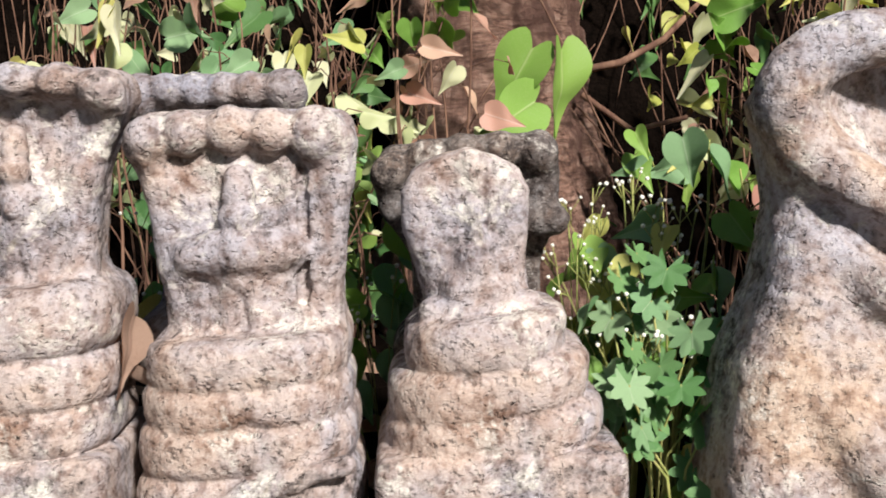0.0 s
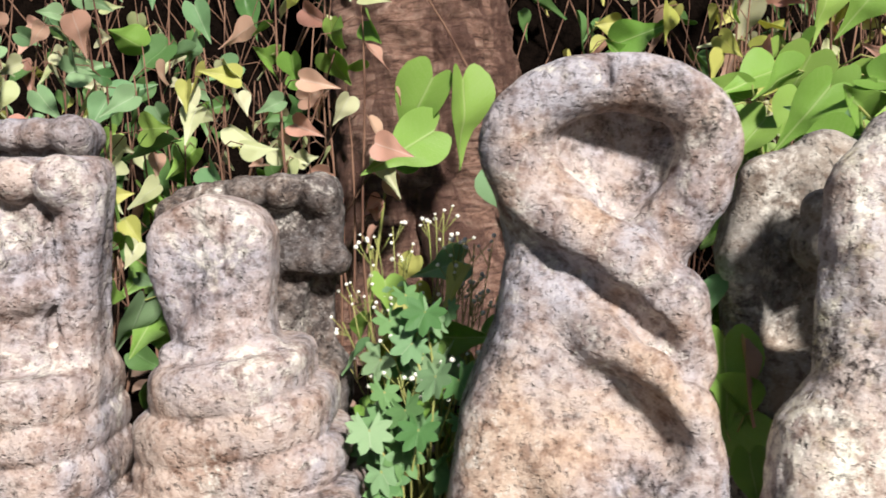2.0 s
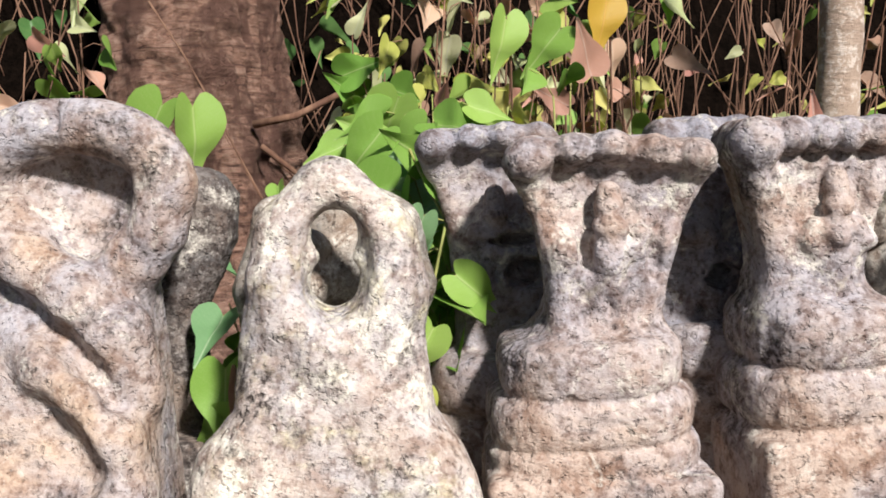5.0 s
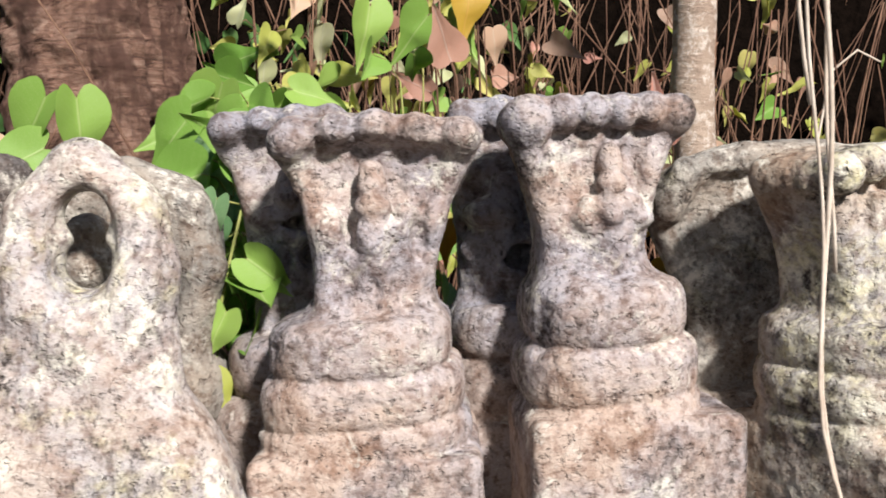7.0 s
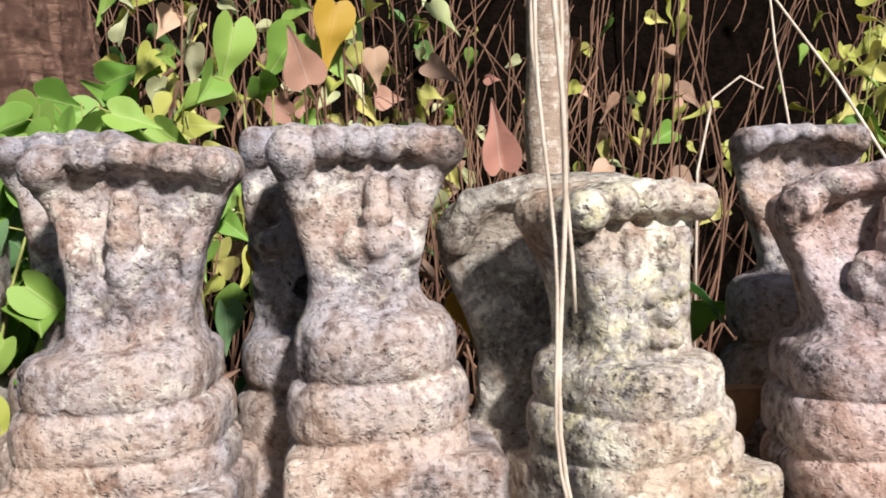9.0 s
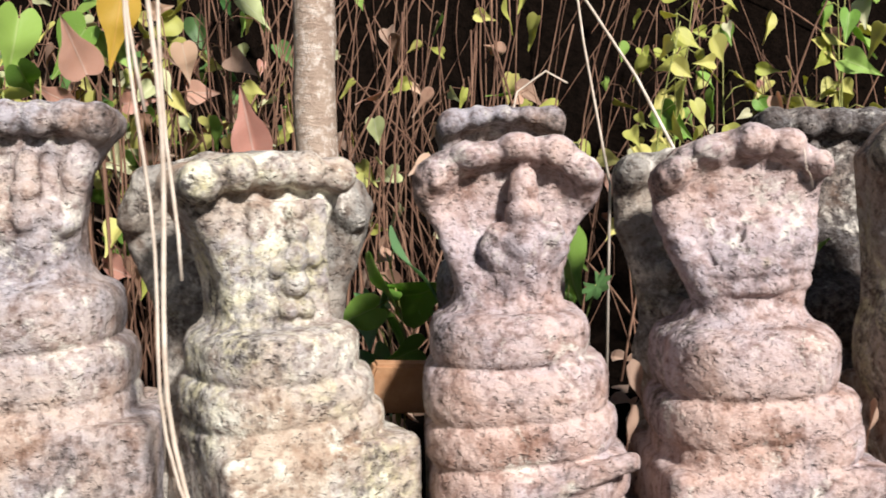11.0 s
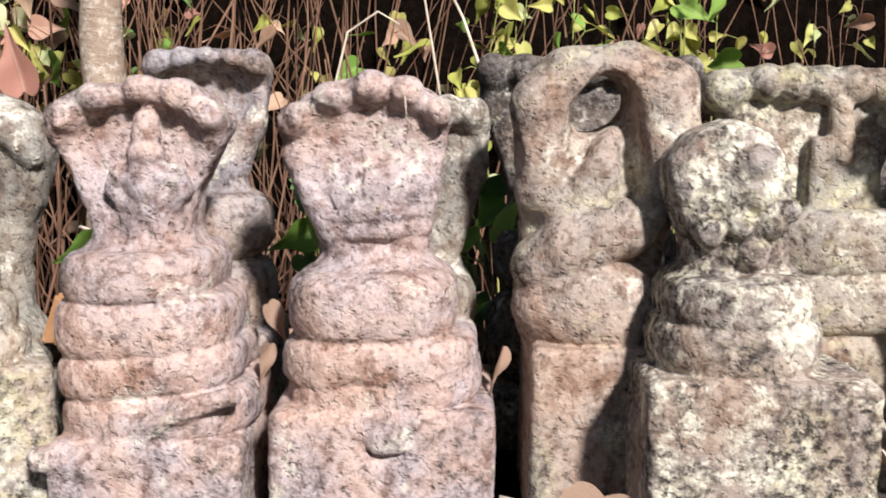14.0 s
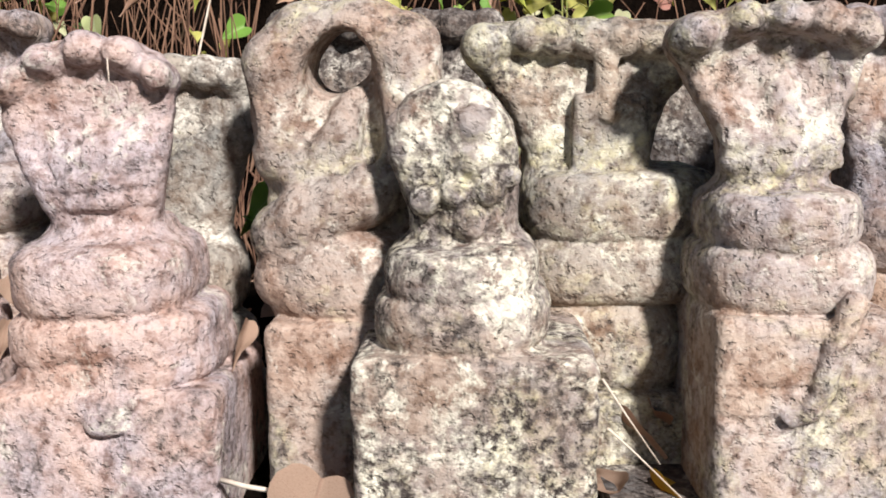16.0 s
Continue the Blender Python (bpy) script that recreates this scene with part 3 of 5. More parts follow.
def looped(c, y):
    def run(points):
        return [(x, y + d + looped_front(z), z) for x, d, z in points]
    c.rope(run([(0.702, 0.030, 0.530), (0.664, 0.028, 0.482), (0.656, 0.026, 0.43), (0.672, 0.024, 0.382), (0.714, 0.026, 0.344), (0.752, 0.036, 0.30)]), (0.031, 0.028), 0.020)
    c.rope(run([(0.720, 0.030, 0.532), (0.772, 0.030, 0.48), (0.784, 0.032, 0.42), (0.776, 0.036, 0.37)]), (0.032, 0.030), 0.026)
    c.ball((0.722, y + 0.095, 0.45), (0.055, 0.065, 0.080), 0.02, True)
    c.ball((0.722, y - 0.012, 0.455), (0.038, 0.036, 0.064), 0.016, True)
    c.rope([(0.724, y - 0.09, 0.486), (0.704, y + 0.25, 0.476)], 0.027, 0.012, True)
    c.rope([(0.722, y - 0.09, 0.430), (0.702, y + 0.25, 0.42)], 0.027, 0.012, True)


serpent_stone("pale speckled granite stone with pointed head and oval hole", PALE_GREY, -0.052,
    [(0.0, 0.54, 0.900), (0.15, 0.550, 0.890), (0.215, 0.558, 0.872), (0.246, 0.566, 0.858), (0.268, 0.586, 0.842), (0.290, 0.605, 0.828), (0.34, 0.608, 0.822), (0.42, 0.612, 0.814), (0.47, 0.620, 0.806), (0.51, 0.636, 0.782), (0.54, 0.666, 0.748), (0.560, 0.688, 0.724)],
    [], (0.03, 0.55, 0.89), (), looped, 17, 0.0036, 0.105, shaft_front=0.008, rounding=0.05, slope=looped_front, thick=0.42)
serpent_stone("mossy round-shouldered granite stone standing behind the looped stone", MOSSY, 0.14,
    [(0.0, 0.575, 0.80), (0.30, 0.575, 0.80), (0.40, 0.568, 0.818), (0.46, 0.582, 0.818), (0.51, 0.62, 0.79), (0.535, 0.67, 0.75)],
    [(0.28, 0.18, 0.56, 0.82)], (0.18, 0.55, 0.83), (),
    lambda c, y: (c.rope([(0.60, y + 0.02, 0.28), (0.59, y + 0.015, 0.40), (0.62, y + 0.02, 0.49), (0.70, y + 0.03, 0.52), (0.78, y + 0.02, 0.48), (0.80, y + 0.015, 0.40), (0.775, y + 0.02, 0.30)], 0.026, 0.02),
                  c.ball((0.715, y + 0.02, 0.43), (0.05, 0.06, 0.06), 0.03),
                  c.ball((0.672, y - 0.045, 0.455), (0.026, 0.03, 0.024), 0.01), c.ball((0.672, y - 0.040, 0.412), (0.036, 0.045, 0.036), 0.01)), 18, 0.005, 0.15)

# F: flared hood with a standing form and a small companion
serpent_stone("pinkish grey serpent stone with flared hood and worn form", BUFF, 0.0,
    [(0.32, 0.968, 1.100), (0.40, 0.966, 1.103), (0.46, 0.962, 1.112), (0.52, 0.941, 1.138), (0.56, 0.920, 1.158), (0.585, 0.922, 1.157)],
    [(0.352, 0.282, 0.905, 1.124, 0.05), (0.290, 0.222, 0.892, 1.138, 0.06), (0.232, 0.184, 0.888, 1.145, 0.06)], (0.198, 0.886, 1.155),
    [(0.948, 0.556, 0.030), (0.994, 0.566, 0.026), (1.040, 0.566, 0.027), (1.090, 0.560, 0.028), (1.138, 0.558, 0.022)],
    several(bowl(1.035, 0.515, 0.085, 0.040), figure(1.035, 0.36, 0.525, 0.058),
            lambda c, y: (c.rope([(0.985, y + 0.025, 0.435), (0.982, y + 0.02, 0.365)], (0.017, 0.020), 0.01), c.ball((0.984, y + 0.022, 0.452), 0.017, 0.006),
                          c.rope([(1.072, y + 0.02, 0.47), (1.082, y + 0.025, 0.42), (1.074, y + 0.025, 0.36)], 0.014, 0.008),
                          c.ball((1.088, y + 0.01, 0.44), (0.012, 0.02, 0.03), 0.006, True), c.ball((1.006, y + 0.012, 0.455), (0.010, 0.02, 0.025), 0.006, True))), 19, skirt=0.035)
serpent_stone("grey serpent stone with a hollowed hood and a dark hole", GREY, 0.16,
    [(0.28, 0.856, 0.978), (0.42, 0.854, 0.982), (0.51, 0.842, 0.988), (0.55, 0.822, 0.99), (0.58, 0.812, 0.992), (0.605, 0.815, 0.988)],
    [(0.305, 0.22, 0.820, 1.01, 0.0), (0.23, 0.1, 0.79, 1.02)], (0.11, 0.78, 1.03),
    [(0.835, 0.578, 0.024), (0.88, 0.586, 0.024), (0.925, 0.588, 0.024), (0.97, 0.585, 0.024)],
    several(bowl(0.90, 0.535, 0.07, 0.035), figure(0.91, 0.40, 0.52, 0.05), lambda c, y: (c.ball((0.952, y + 0.015, 0.410), (0.028, 0.045, 0.020), 0.008, True), c.ball((0.935, y + 0.015, 0.455), (0.034, 0.03, 0.010), 0.008, True))), 20, 0.005, 0.16)

# G: narrow hood with five clear beads
serpent_stone("pinkish granite serpent stone with five round beads and slim form", BUFF, 0.05,
    [(0.34, 1.240, 1.368), (0.45, 1.230, 1.366), (0.52, 1.213, 1.378), (0.57, 1.196, 1.412), (0.605, 1.196, 1.415)],
    [(0.384, 0.300, 1.213, 1.410, 0.03), (0.312, 0.230, 1.202, 1.426, 0.04), (0.242, 0.195, 1.205, 1.428, 0.10)], (0.222, 1.200, 1.462),
    [(1.218, 0.578, 0.030), (1.258, 0.586, 0.022), (1.294, 0.587, 0.021), (1.330, 0.587, 0.021), (1.366, 0.587, 0.021), (1.400, 0.584, 0.021)],
    several(figure(1.315, 0.39, 0.54, 0.05), lambda c, y: (c.ball((1.28, y + 0.02, 0.46), 0.014, 0.008), c.ball((1.355, y + 0.02, 0.455), 0.014, 0.008))), 21, turn=6, skirt=0.03)
serpent_stone("dark crusted serpent stone with a worn broken form, standing behind", GREY, 0.20,
    [(0.30, 1.135, 1.30), (0.45, 1.135, 1.30), (0.56, 1.125, 1.31), (0.615, 1.128, 1.305)],
    [(0.34, 0.26, 1.12, 1.33), (0.27, 0.17, 1.11, 1.34)], (0.18, 1.10, 1.35),
    [(1.152, 0.590, 0.026), (1.20, 0.594, 0.026), (1.25, 0.594, 0.026), (1.29, 0.59, 0.024)],
    several(figure(1.20, 0.33, 0.50, 0.07), lambda c, y: (c.ball((1.175, y + 0.01, 0.46), (0.03, 0.03, 0.02), 0.01), c.ball((1.22, y + 0.02, 0.40), (0.03, 0.03, 0.02), 0.008, True))), 22, 0.005, 0.16, rough=1.6)

# H: deep square hood turned aside, its front panel pale with lichen
serpent_stone("lichen-covered serpent stone with a deep square hood", GILDED, -0.005,
    [(0.30, 1.540, 1.664), (0.39, 1.534, 1.660), (0.43, 1.522, 1.664), (0.465, 1.500, 1.676), (0.49, 1.486, 1.690), (0.518, 1.488, 1.690)],
    [(0.338, 0.272, 1.508, 1.694, 0.03), (0.286, 0.226, 1.500, 1.712, 0.05), (0.238, 0.192, 1.502, 1.726, 0.08)], (0.208, 1.504, 1.744),
    [(1.508, 0.506, 0.023), (1.550, 0.515, 0.022), (1.592, 0.518, 0.022), (1.632, 0.518, 0.021), (1.672, 0.513, 0.020)],
    several(lambda c, y: c.body([(0.33, 1.560, 1.660), (0.485, 1.560, 1.655)], y + 0.012, y + 0.07, 0.008, 0.006, 0.006),
            groove([(1.588, 0.475), (1.590, 0.34)], 0.0045, 0.010), groove([(1.640, 0.475), (1.638, 0.34)], 0.0045, 0.010),
            lambda c, y: [c.ball((1.612 + d, y + 0.010, z), r, 0.004) for d, z, r in ((0.0, 0.470, 0.013), (0.002, 0.447, 0.015), (-0.002, 0.418, 0.019), (0.0, 0.388, 0.017), (-0.010, 0.358, 0.012), (0.012, 0.358, 0.012), (0.024, 0.416, 0.010), (-0.022, 0.408, 0.011))],
            groove([(1.610, 0.2), (1.610, 0.05)], 0.004, -0.057)), 23, rim=0.0, turn=30, sunk=0.02, pivot=1.646, thick=0.72)
serpent_stone("dark mossy round-topped granite slab standing behind", MOSSY, 0.15,
    [(0.0, 1.44, 1.69), (0.30, 1.445, 1.685), (0.37, 1.425, 1.70), (0.43, 1.398, 1.722), (0.475, 1.388, 1.732), (0.505, 1.405, 1.72), (0.53, 1.45, 1.69), (0.548, 1.50, 1.65)],
    [(0.225, 0.13, 1.41, 1.71)], (0.14, 1.40, 1.72), (),
    lambda c, y: (c.ball((1.45, y + 0.0, 0.43), (0.04, 0.03, 0.06), 0.02, True), c.ball((1.61, y + 0.0, 0.43), (0.04, 0.03, 0.06), 0.02, True), c.rope([(1.415, y + 0.02, 0.46), (1.44, y + 0.016, 0.51), (1.52, y + 0.014, 0.528), (1.64, y + 0.016, 0.52), (1.71, y + 0.02, 0.46)], 0.02, 0.012)), 24, 0.005, 0.14, rough=1.7)

# I: fan hood of five heads over a standing form
serpent_stone("pinkish granite serpent stone with scalloped hood and standing form", PINK_LIGHT, -0.005,
    [(0.32, 1.842, 1.962), (0.36, 1.842, 1.962), (0.42, 1.828, 1.970), (0.485, 1.796, 2.002), (0.51, 1.800, 1.996), (0.53, 1.83, 1.975), (0.545, 1.87, 1.95)],
    [(0.350, 0.286, 1.807, 1.996, 0.03), (0.296, 0.218, 1.797, 2.020, 0.04), (0.230, 0.176, 1.798, 2.030, 0.09), (0.182, 0.118, 1.802, 2.046, 0.06)], (0.128, 1.805, 2.040),
    [(1.820, 0.498, 0.024), (1.861, 0.523, 0.024), (1.912, 0.533, 0.025), (1.955, 0.530, 0.024), (1.990, 0.506, 0.022)],
    several(bowl(1.90, 0.465, 0.082, 0.055), figure(1.918, 0.352, 0.508, 0.062),
            tail([(1.905, 0.10), (1.925, 0.145), (1.97, 0.165), (2.03, 0.185)], 0.016), tail([(1.80, 0.105), (1.86, 0.10), (1.89, 0.12), (1.90, 0.155)], 0.017)), 25, skirt=0.018)
serpent_stone("grey-pink serpent stone with a hollow square hood and coils", PINK, 0.27,
    [(0.30, 1.870, 1.965), (0.42, 1.868, 1.97), (0.50, 1.845, 1.995), (0.57, 1.826, 2.008), (0.612, 1.83, 2.006)],
    [(0.40, 0.30, 1.82, 2.01), (0.30, 0.19, 1.81, 2.015)], (0.2, 1.80, 2.02),
    [(1.848, 0.588, 0.022), (1.885, 0.592, 0.021), (1.92, 0.593, 0.021), (1.955, 0.592, 0.021), (1.988, 0.590, 0.022)], bowl(1.92, 0.545, 0.07, 0.04, 0.04), 26, 0.005, 0.15)

# J: broad cobra fan on clean coils and a square block
serpent_stone("clean pinkish cobra stone with broad scalloped hood on a block", PINK_LIGHT, -0.01,
    [(0.29, 2.134, 2.258), (0.346, 2.130, 2.258), (0.385, 2.110, 2.264), (0.42, 2.092, 2.270), (0.46, 2.077, 2.278), (0.51, 2.076, 2.284), (0.54, 2.11, 2.262), (0.558, 2.15, 2.225)],
    [(0.330, 0.240, 2.086, 2.294, 0.02), (0.250, 0.188, 2.078, 2.320, 0.03), (0.206, 0.158, 2.085, 2.325, 0.09)], (0.170, 2.072, 2.340),
    [(2.100, 0.502, 0.027), (2.140, 0.526, 0.027), (2.190, 0.538, 0.028), (2.230, 0.535, 0.025), (2.266, 0.514, 0.022)],
    several(bowl(2.178, 0.474, 0.086, 0.048, 0.024), lambda c, y: c.ball((2.214, y + 0.030, 0.425), (0.046, 0.016, 0.028), 0.02), lambda c, y: [c.rope([(2.138, y + 0.034, z - 0.010), (2.170, y + 0.018, z - 0.003), (2.210, y + 0.014, z), (2.252, y + 0.030, z + 0.004)], r, 0.004) for z, r in ((0.398, 0.012), (0.376, 0.011))],
            groove([(2.112, 0.47), (2.122, 0.43), (2.150, 0.392)], 0.0035, 0.024), groove([(2.142, 0.478), (2.154, 0.435)], 0.0035, 0.026), groove([(2.176, 0.455), (2.174, 0.415)], 0.005, 0.024),
            lambda c, y: (c.ball((2.209, y - 0.058, 0.126), (0.032, 0.016, 0.022), 0.003, True), c.ball((2.212, y - 0.050, 0.138), (0.027, 0.012, 0.020), 0.003))), 27, rim=0.0, sunk=0.012, skirt=0.020, thick=0.40)
serpent_stone("mossy grey serpent stone with a knotted edge, standing close behind", MOSSY, 0.16,
    [(0.20, 2.10, 2.30), (0.34, 2.10, 2.30), (0.44, 2.072, 2.326), (0.50, 2.066, 2.332), (0.538, 2.07, 2.33)],
    [(0.30, 0.20, 2.09, 2.32), (0.20, 0.1, 2.08, 2.33)], (0.1, 2.08, 2.34),
    [(2.088, 0.515, 0.022), (2.135, 0.522, 0.022), (2.185, 0.524, 0.022), (2.235, 0.524, 0.022), (2.28, 0.522, 0.022), (2.313, 0.52, 0.020)],
    lambda c, y: (c.ball((2.14, y + 0.0, 0.33), 0.02, 0.008), c.ball((2.13, y + 0.0, 0.38), 0.018, 0.01)), 28, 0.005, 0.13)


# K: a looped serpent with an open eye on a tall block
def open_loop(c, y):
    c.ball((2.474, y + 0.0, 0.50), (0.058, 0.036, 0.060), 0.02, True)
    c.rope([(2.398, y + 0.026, 0.42), (2.396, y + 0.020, 0.53), (2.430, y + 0.024, 0.562), (2.50, y + 0.020, 0.566), (2.548, y + 0.018, 0.545), (2.554, y + 0.010, 0.48), (2.545, y + 0.02, 0.42)], (0.034, 0.040), 0.016)
    c.rope([(2.482, y + 0.032, 0.486), (2.472, y + 0.018, 0.44), (2.43, y + 0.02, 0.39)], (0.018, 0.034), 0.012)
    c.rope([(2.555, y + 0.012, 0.43), (2.50, y - 0.002, 0.380), (2.43, y - 0.004, 0.350), (2.40, y + 0.012, 0.33)], (0.036, 0.040), 0.008)
    c.rope([(2.40, y + 0.010, 0.278), (2.45, y - 0.004, 0.268), (2.52, y + 0.010, 0.278)], 0.038, 0.006)
    c.ball((2.508, y + 0.0, 0.450), (0.014, 0.03, 0.045), 0.016, True)
    c.rope([(2.476, y - 0.05, 0.532), (2.476, y + 0.3, 0.545)], 0.032, 0.012, True)
    c.rope([(2.458, y - 0.05, 0.516), (2.458, y + 0.3, 0.528)], 0.026, 0.012, True)


serpent_stone("pinkish serpent stone with an open loop on a block", OCHRE, 0.04,
    [(0.22, 2.376, 2.545), (0.33, 2.374, 2.555), (0.405, 2.374, 2.572), (0.467, 2.368, 2.584), (0.53, 2.362, 2.582), (0.57, 2.395, 2.565), (0.588, 2.43, 2.53)],
    [(0.335, 0.225, 2.372, 2.555, 0.0)], (0.236, 2.384, 2.55), (), open_loop, 29, 0.004, 0.19, shaft_front=0.018)
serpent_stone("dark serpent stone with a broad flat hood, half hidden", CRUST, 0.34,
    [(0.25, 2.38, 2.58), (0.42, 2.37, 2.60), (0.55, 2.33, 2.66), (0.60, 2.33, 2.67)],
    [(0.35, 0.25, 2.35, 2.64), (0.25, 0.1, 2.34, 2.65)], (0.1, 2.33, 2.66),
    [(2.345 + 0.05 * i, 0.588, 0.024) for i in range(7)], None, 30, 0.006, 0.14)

# L: small lichened cobra head on a rough block, standing forward of the row
serpent_stone("small lichen-blotched cobra stone on a rough square block", LICHEN, -0.09,
    [(0.29, 2.560, 2.674), (0.37, 2.556, 2.674), (0.43, 2.534, 2.674), (0.465, 2.531, 2.668), (0.495, 2.556, 2.648), (0.512, 2.585, 2.622)],
    [(0.338, 0.280, 2.530, 2.694, 0.04), (0.292, 0.226, 2.518, 2.708, 0.04)], (0.232, 2.500, 2.752), (),
    lambda c, y: (c.body([(0.345, 2.588, 2.660), (0.42, 2.592, 2.662), (0.482, 2.598, 2.652)], y + 0.011, y + 0.06, 0.014, 0.006, 0.012),
                  [c.ball((x, y + d, z), r, 0.006) for x, d, z, r in ((2.624, 0.022, 0.462, 0.020), (2.626, 0.018, 0.425, 0.018), (2.606, 0.012, 0.392, 0.015), (2.642, 0.012, 0.394, 0.015), (2.622, 0.013, 0.362, 0.018), (2.574, 0.018, 0.385, 0.017), (2.662, 0.020, 0.41, 0.013))],
                  c.rope([(2.580, y + 0.014, 0.48), (2.578, y + 0.010, 0.41)], 0.008, 0.008, True)), 31, shaft_front=0.022, rough=1.3)

# M: wide beaded hood with a small block-like form, behind L
serpent_stone("mossy serpent stone with wide beaded hood", OLIVE, 0.10,
    [(0.33, 2.690, 2.845), (0.44, 2.686, 2.845), (0.48, 2.674, 2.854), (0.515, 2.645, 2.878), (0.548, 2.618, 2.888), (0.580, 2.62, 2.888)],
    [(0.400, 0.310, 2.685, 2.925, 0.02), (0.325, 0.235, 2.68, 2.93, 0.03), (0.245, 0.12, 2.68, 2.895, 0.0)], (0.13, 2.68, 2.90),
    [(2.640, 0.548, 0.028)] + [(2.690 + 0.037 * i, 0.560 - 0.001 * i, 0.023) for i in range(5)] + [(2.870, 0.555, 0.022)],
    several(lambda c, y: (c.rope([(2.785, y + 0.014, 0.535), (2.786, y + 0.008, 0.49)], (0.013, 0.018), 0.006), c.ball((2.786, y - 0.002, 0.47), 0.015, 0.006)), lambda c, y: c.body([(0.39, 2.742, 2.838), (0.492, 2.745, 2.835)], y - 0.006, y + 0.08, 0.012, 0.006, 0.01)), 32)

# N: the last full stone, its tail carved down the block
serpent_stone("pale granite serpent stone with broad hood and carved tail", YELLOWED, -0.04,
    [(0.34, 2.905, 3.015), (0.44, 2.902, 3.015), (0.50, 2.866, 3.034), (0.55, 2.842, 3.048), (0.578, 2.85, 3.045)],
    [(0.388, 0.322, 2.880, 3.048, 0.02), (0.334, 0.256, 2.868, 3.064, 0.02)], (0.262, 2.876, 3.075),
    [(2.868, 0.548, 0.027), (2.912, 0.562, 0.024), (2.955, 0.565, 0.023), (2.995, 0.562, 0.023), (3.030, 0.555, 0.022)],
    several(bowl(2.945, 0.51, 0.075, 0.04), lambda c, y: c.rope([(3.016, y - 0.05, 0.276), (2.996, y - 0.057, 0.235), (2.986, y - 0.057, 0.19), (2.975, y - 0.057, 0.165), (2.952, y - 0.055, 0.155)], (0.015, 0.010), 0.003),
            lambda c, y: [c.rope([(2.905, y + 0.030, z + 0.003), (2.96, y + 0.020, z), (3.014, y + 0.030, z + 0.004)], 0.012, 0.008) for z in (0.436, 0.415)],
            lambda c, y: c.rope([(2.955, y + 0.036, 0.50), (2.96, y + 0.030, 0.45)], 0.012, 0.022),
            groove([(2.88, 0.19), (2.97, 0.188)], 0.004, -0.056), groove([(2.88, 0.155), (2.95, 0.152)], 0.004, -0.056)), 33, turn=1, sunk=0.010)
# Grey stone; the black crust colour is used here in place of shade.
serpent_stone("grey round-shouldered stone, coloured dark for shade, behind the hoods", CRUST, 0.36,
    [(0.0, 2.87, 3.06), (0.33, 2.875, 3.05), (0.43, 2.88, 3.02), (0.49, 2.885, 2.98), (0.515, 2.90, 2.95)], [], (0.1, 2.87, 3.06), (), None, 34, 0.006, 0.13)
serpent_stone("pinkish serpent stone with a beaded hood, last in the row", PINK, 0.11,
    [(0.28, 3.10, 3.22), (0.42, 3.09, 3.23), (0.52, 3.075, 3.26), (0.585, 3.065, 3.27)],
    [(0.36, 0.27, 3.08, 3.25), (0.28, 0.18, 3.07, 3.26)], (0.19, 3.07, 3.28),
    [(3.085 + 0.042 * i, 0.57, 0.024) for i in range(5)], figure(3.165, 0.37, 0.52, 0.05), 35, 0.005)


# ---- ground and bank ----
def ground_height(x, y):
    # Bank is added: it closes off the sky and stands for dark depth.
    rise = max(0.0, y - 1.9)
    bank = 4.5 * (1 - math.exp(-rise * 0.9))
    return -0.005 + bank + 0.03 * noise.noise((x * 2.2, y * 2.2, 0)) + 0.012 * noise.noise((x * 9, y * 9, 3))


def sheet():
    near = [(-1.6 + 0.05 * i) for i in range(125)]
    xs = [-400, -120, -40, -12, -5, -2.6] + near + [5.2, 7, 14, 45, 130, 400]
    ys = [-400, -120, -40, -12, -5, -2.5] + [-1.6 + 0.05 * i for i in range(100)] + [3.6, 4.2, 5, 6, 12, 40, 120, 400]
    verts = [(x, y, ground_height(x, y)) for x in xs for y in ys]
    w = len(ys)
    faces = [(i * w + j, (i + 1) * w + j, (i + 1) * w + j + 1, i * w + j + 1) for i in range(len(xs) - 1) for j in range(w - 1)]
    return mesh_of("ground", verts, faces, SHADE_BLACK_SOIL)


tagged(new("ground", sheet()), "dark soil blackened for shade, rising to an added bank behind stones", "ground", kind="structure")


# ---- plants ----
def tube(bm, points, radii, sides=7):
    """A round stem along points, added to a bmesh."""
    rings = []
    for i, p in enumerate(points):
        p = Vector(p)
        ahead = (Vector(points[min(i + 1, len(points) - 1)]) - Vector(points[max(i - 1, 0)])).normalized()
        side = ahead.cross(Vector((0.3, 1, 0.2))).normalized()
        up = ahead.cross(side)
        r = radii[i] if np.iterable(radii) else radii
        rings.append([bm.verts.new(p + r * (math.cos(a) * side + math.sin(a) * up)) for a in (2 * math.pi * k / sides for k in range(sides))])
    for a, b in zip(rings, rings[1:]):
        for k in range(sides):
            bm.faces.new((a[k], a[(k + 1) % sides], b[(k + 1) % sides], b[k])).smooth = True
    bm.faces.new(rings[0][::-1])
    bm.faces.new(rings[-1])


def done(bm, name, material):
    me = bpy.data.meshes.new(name)
    bm.to_mesh(me)
    bm.free()
    me.materials.append(material)
    return me


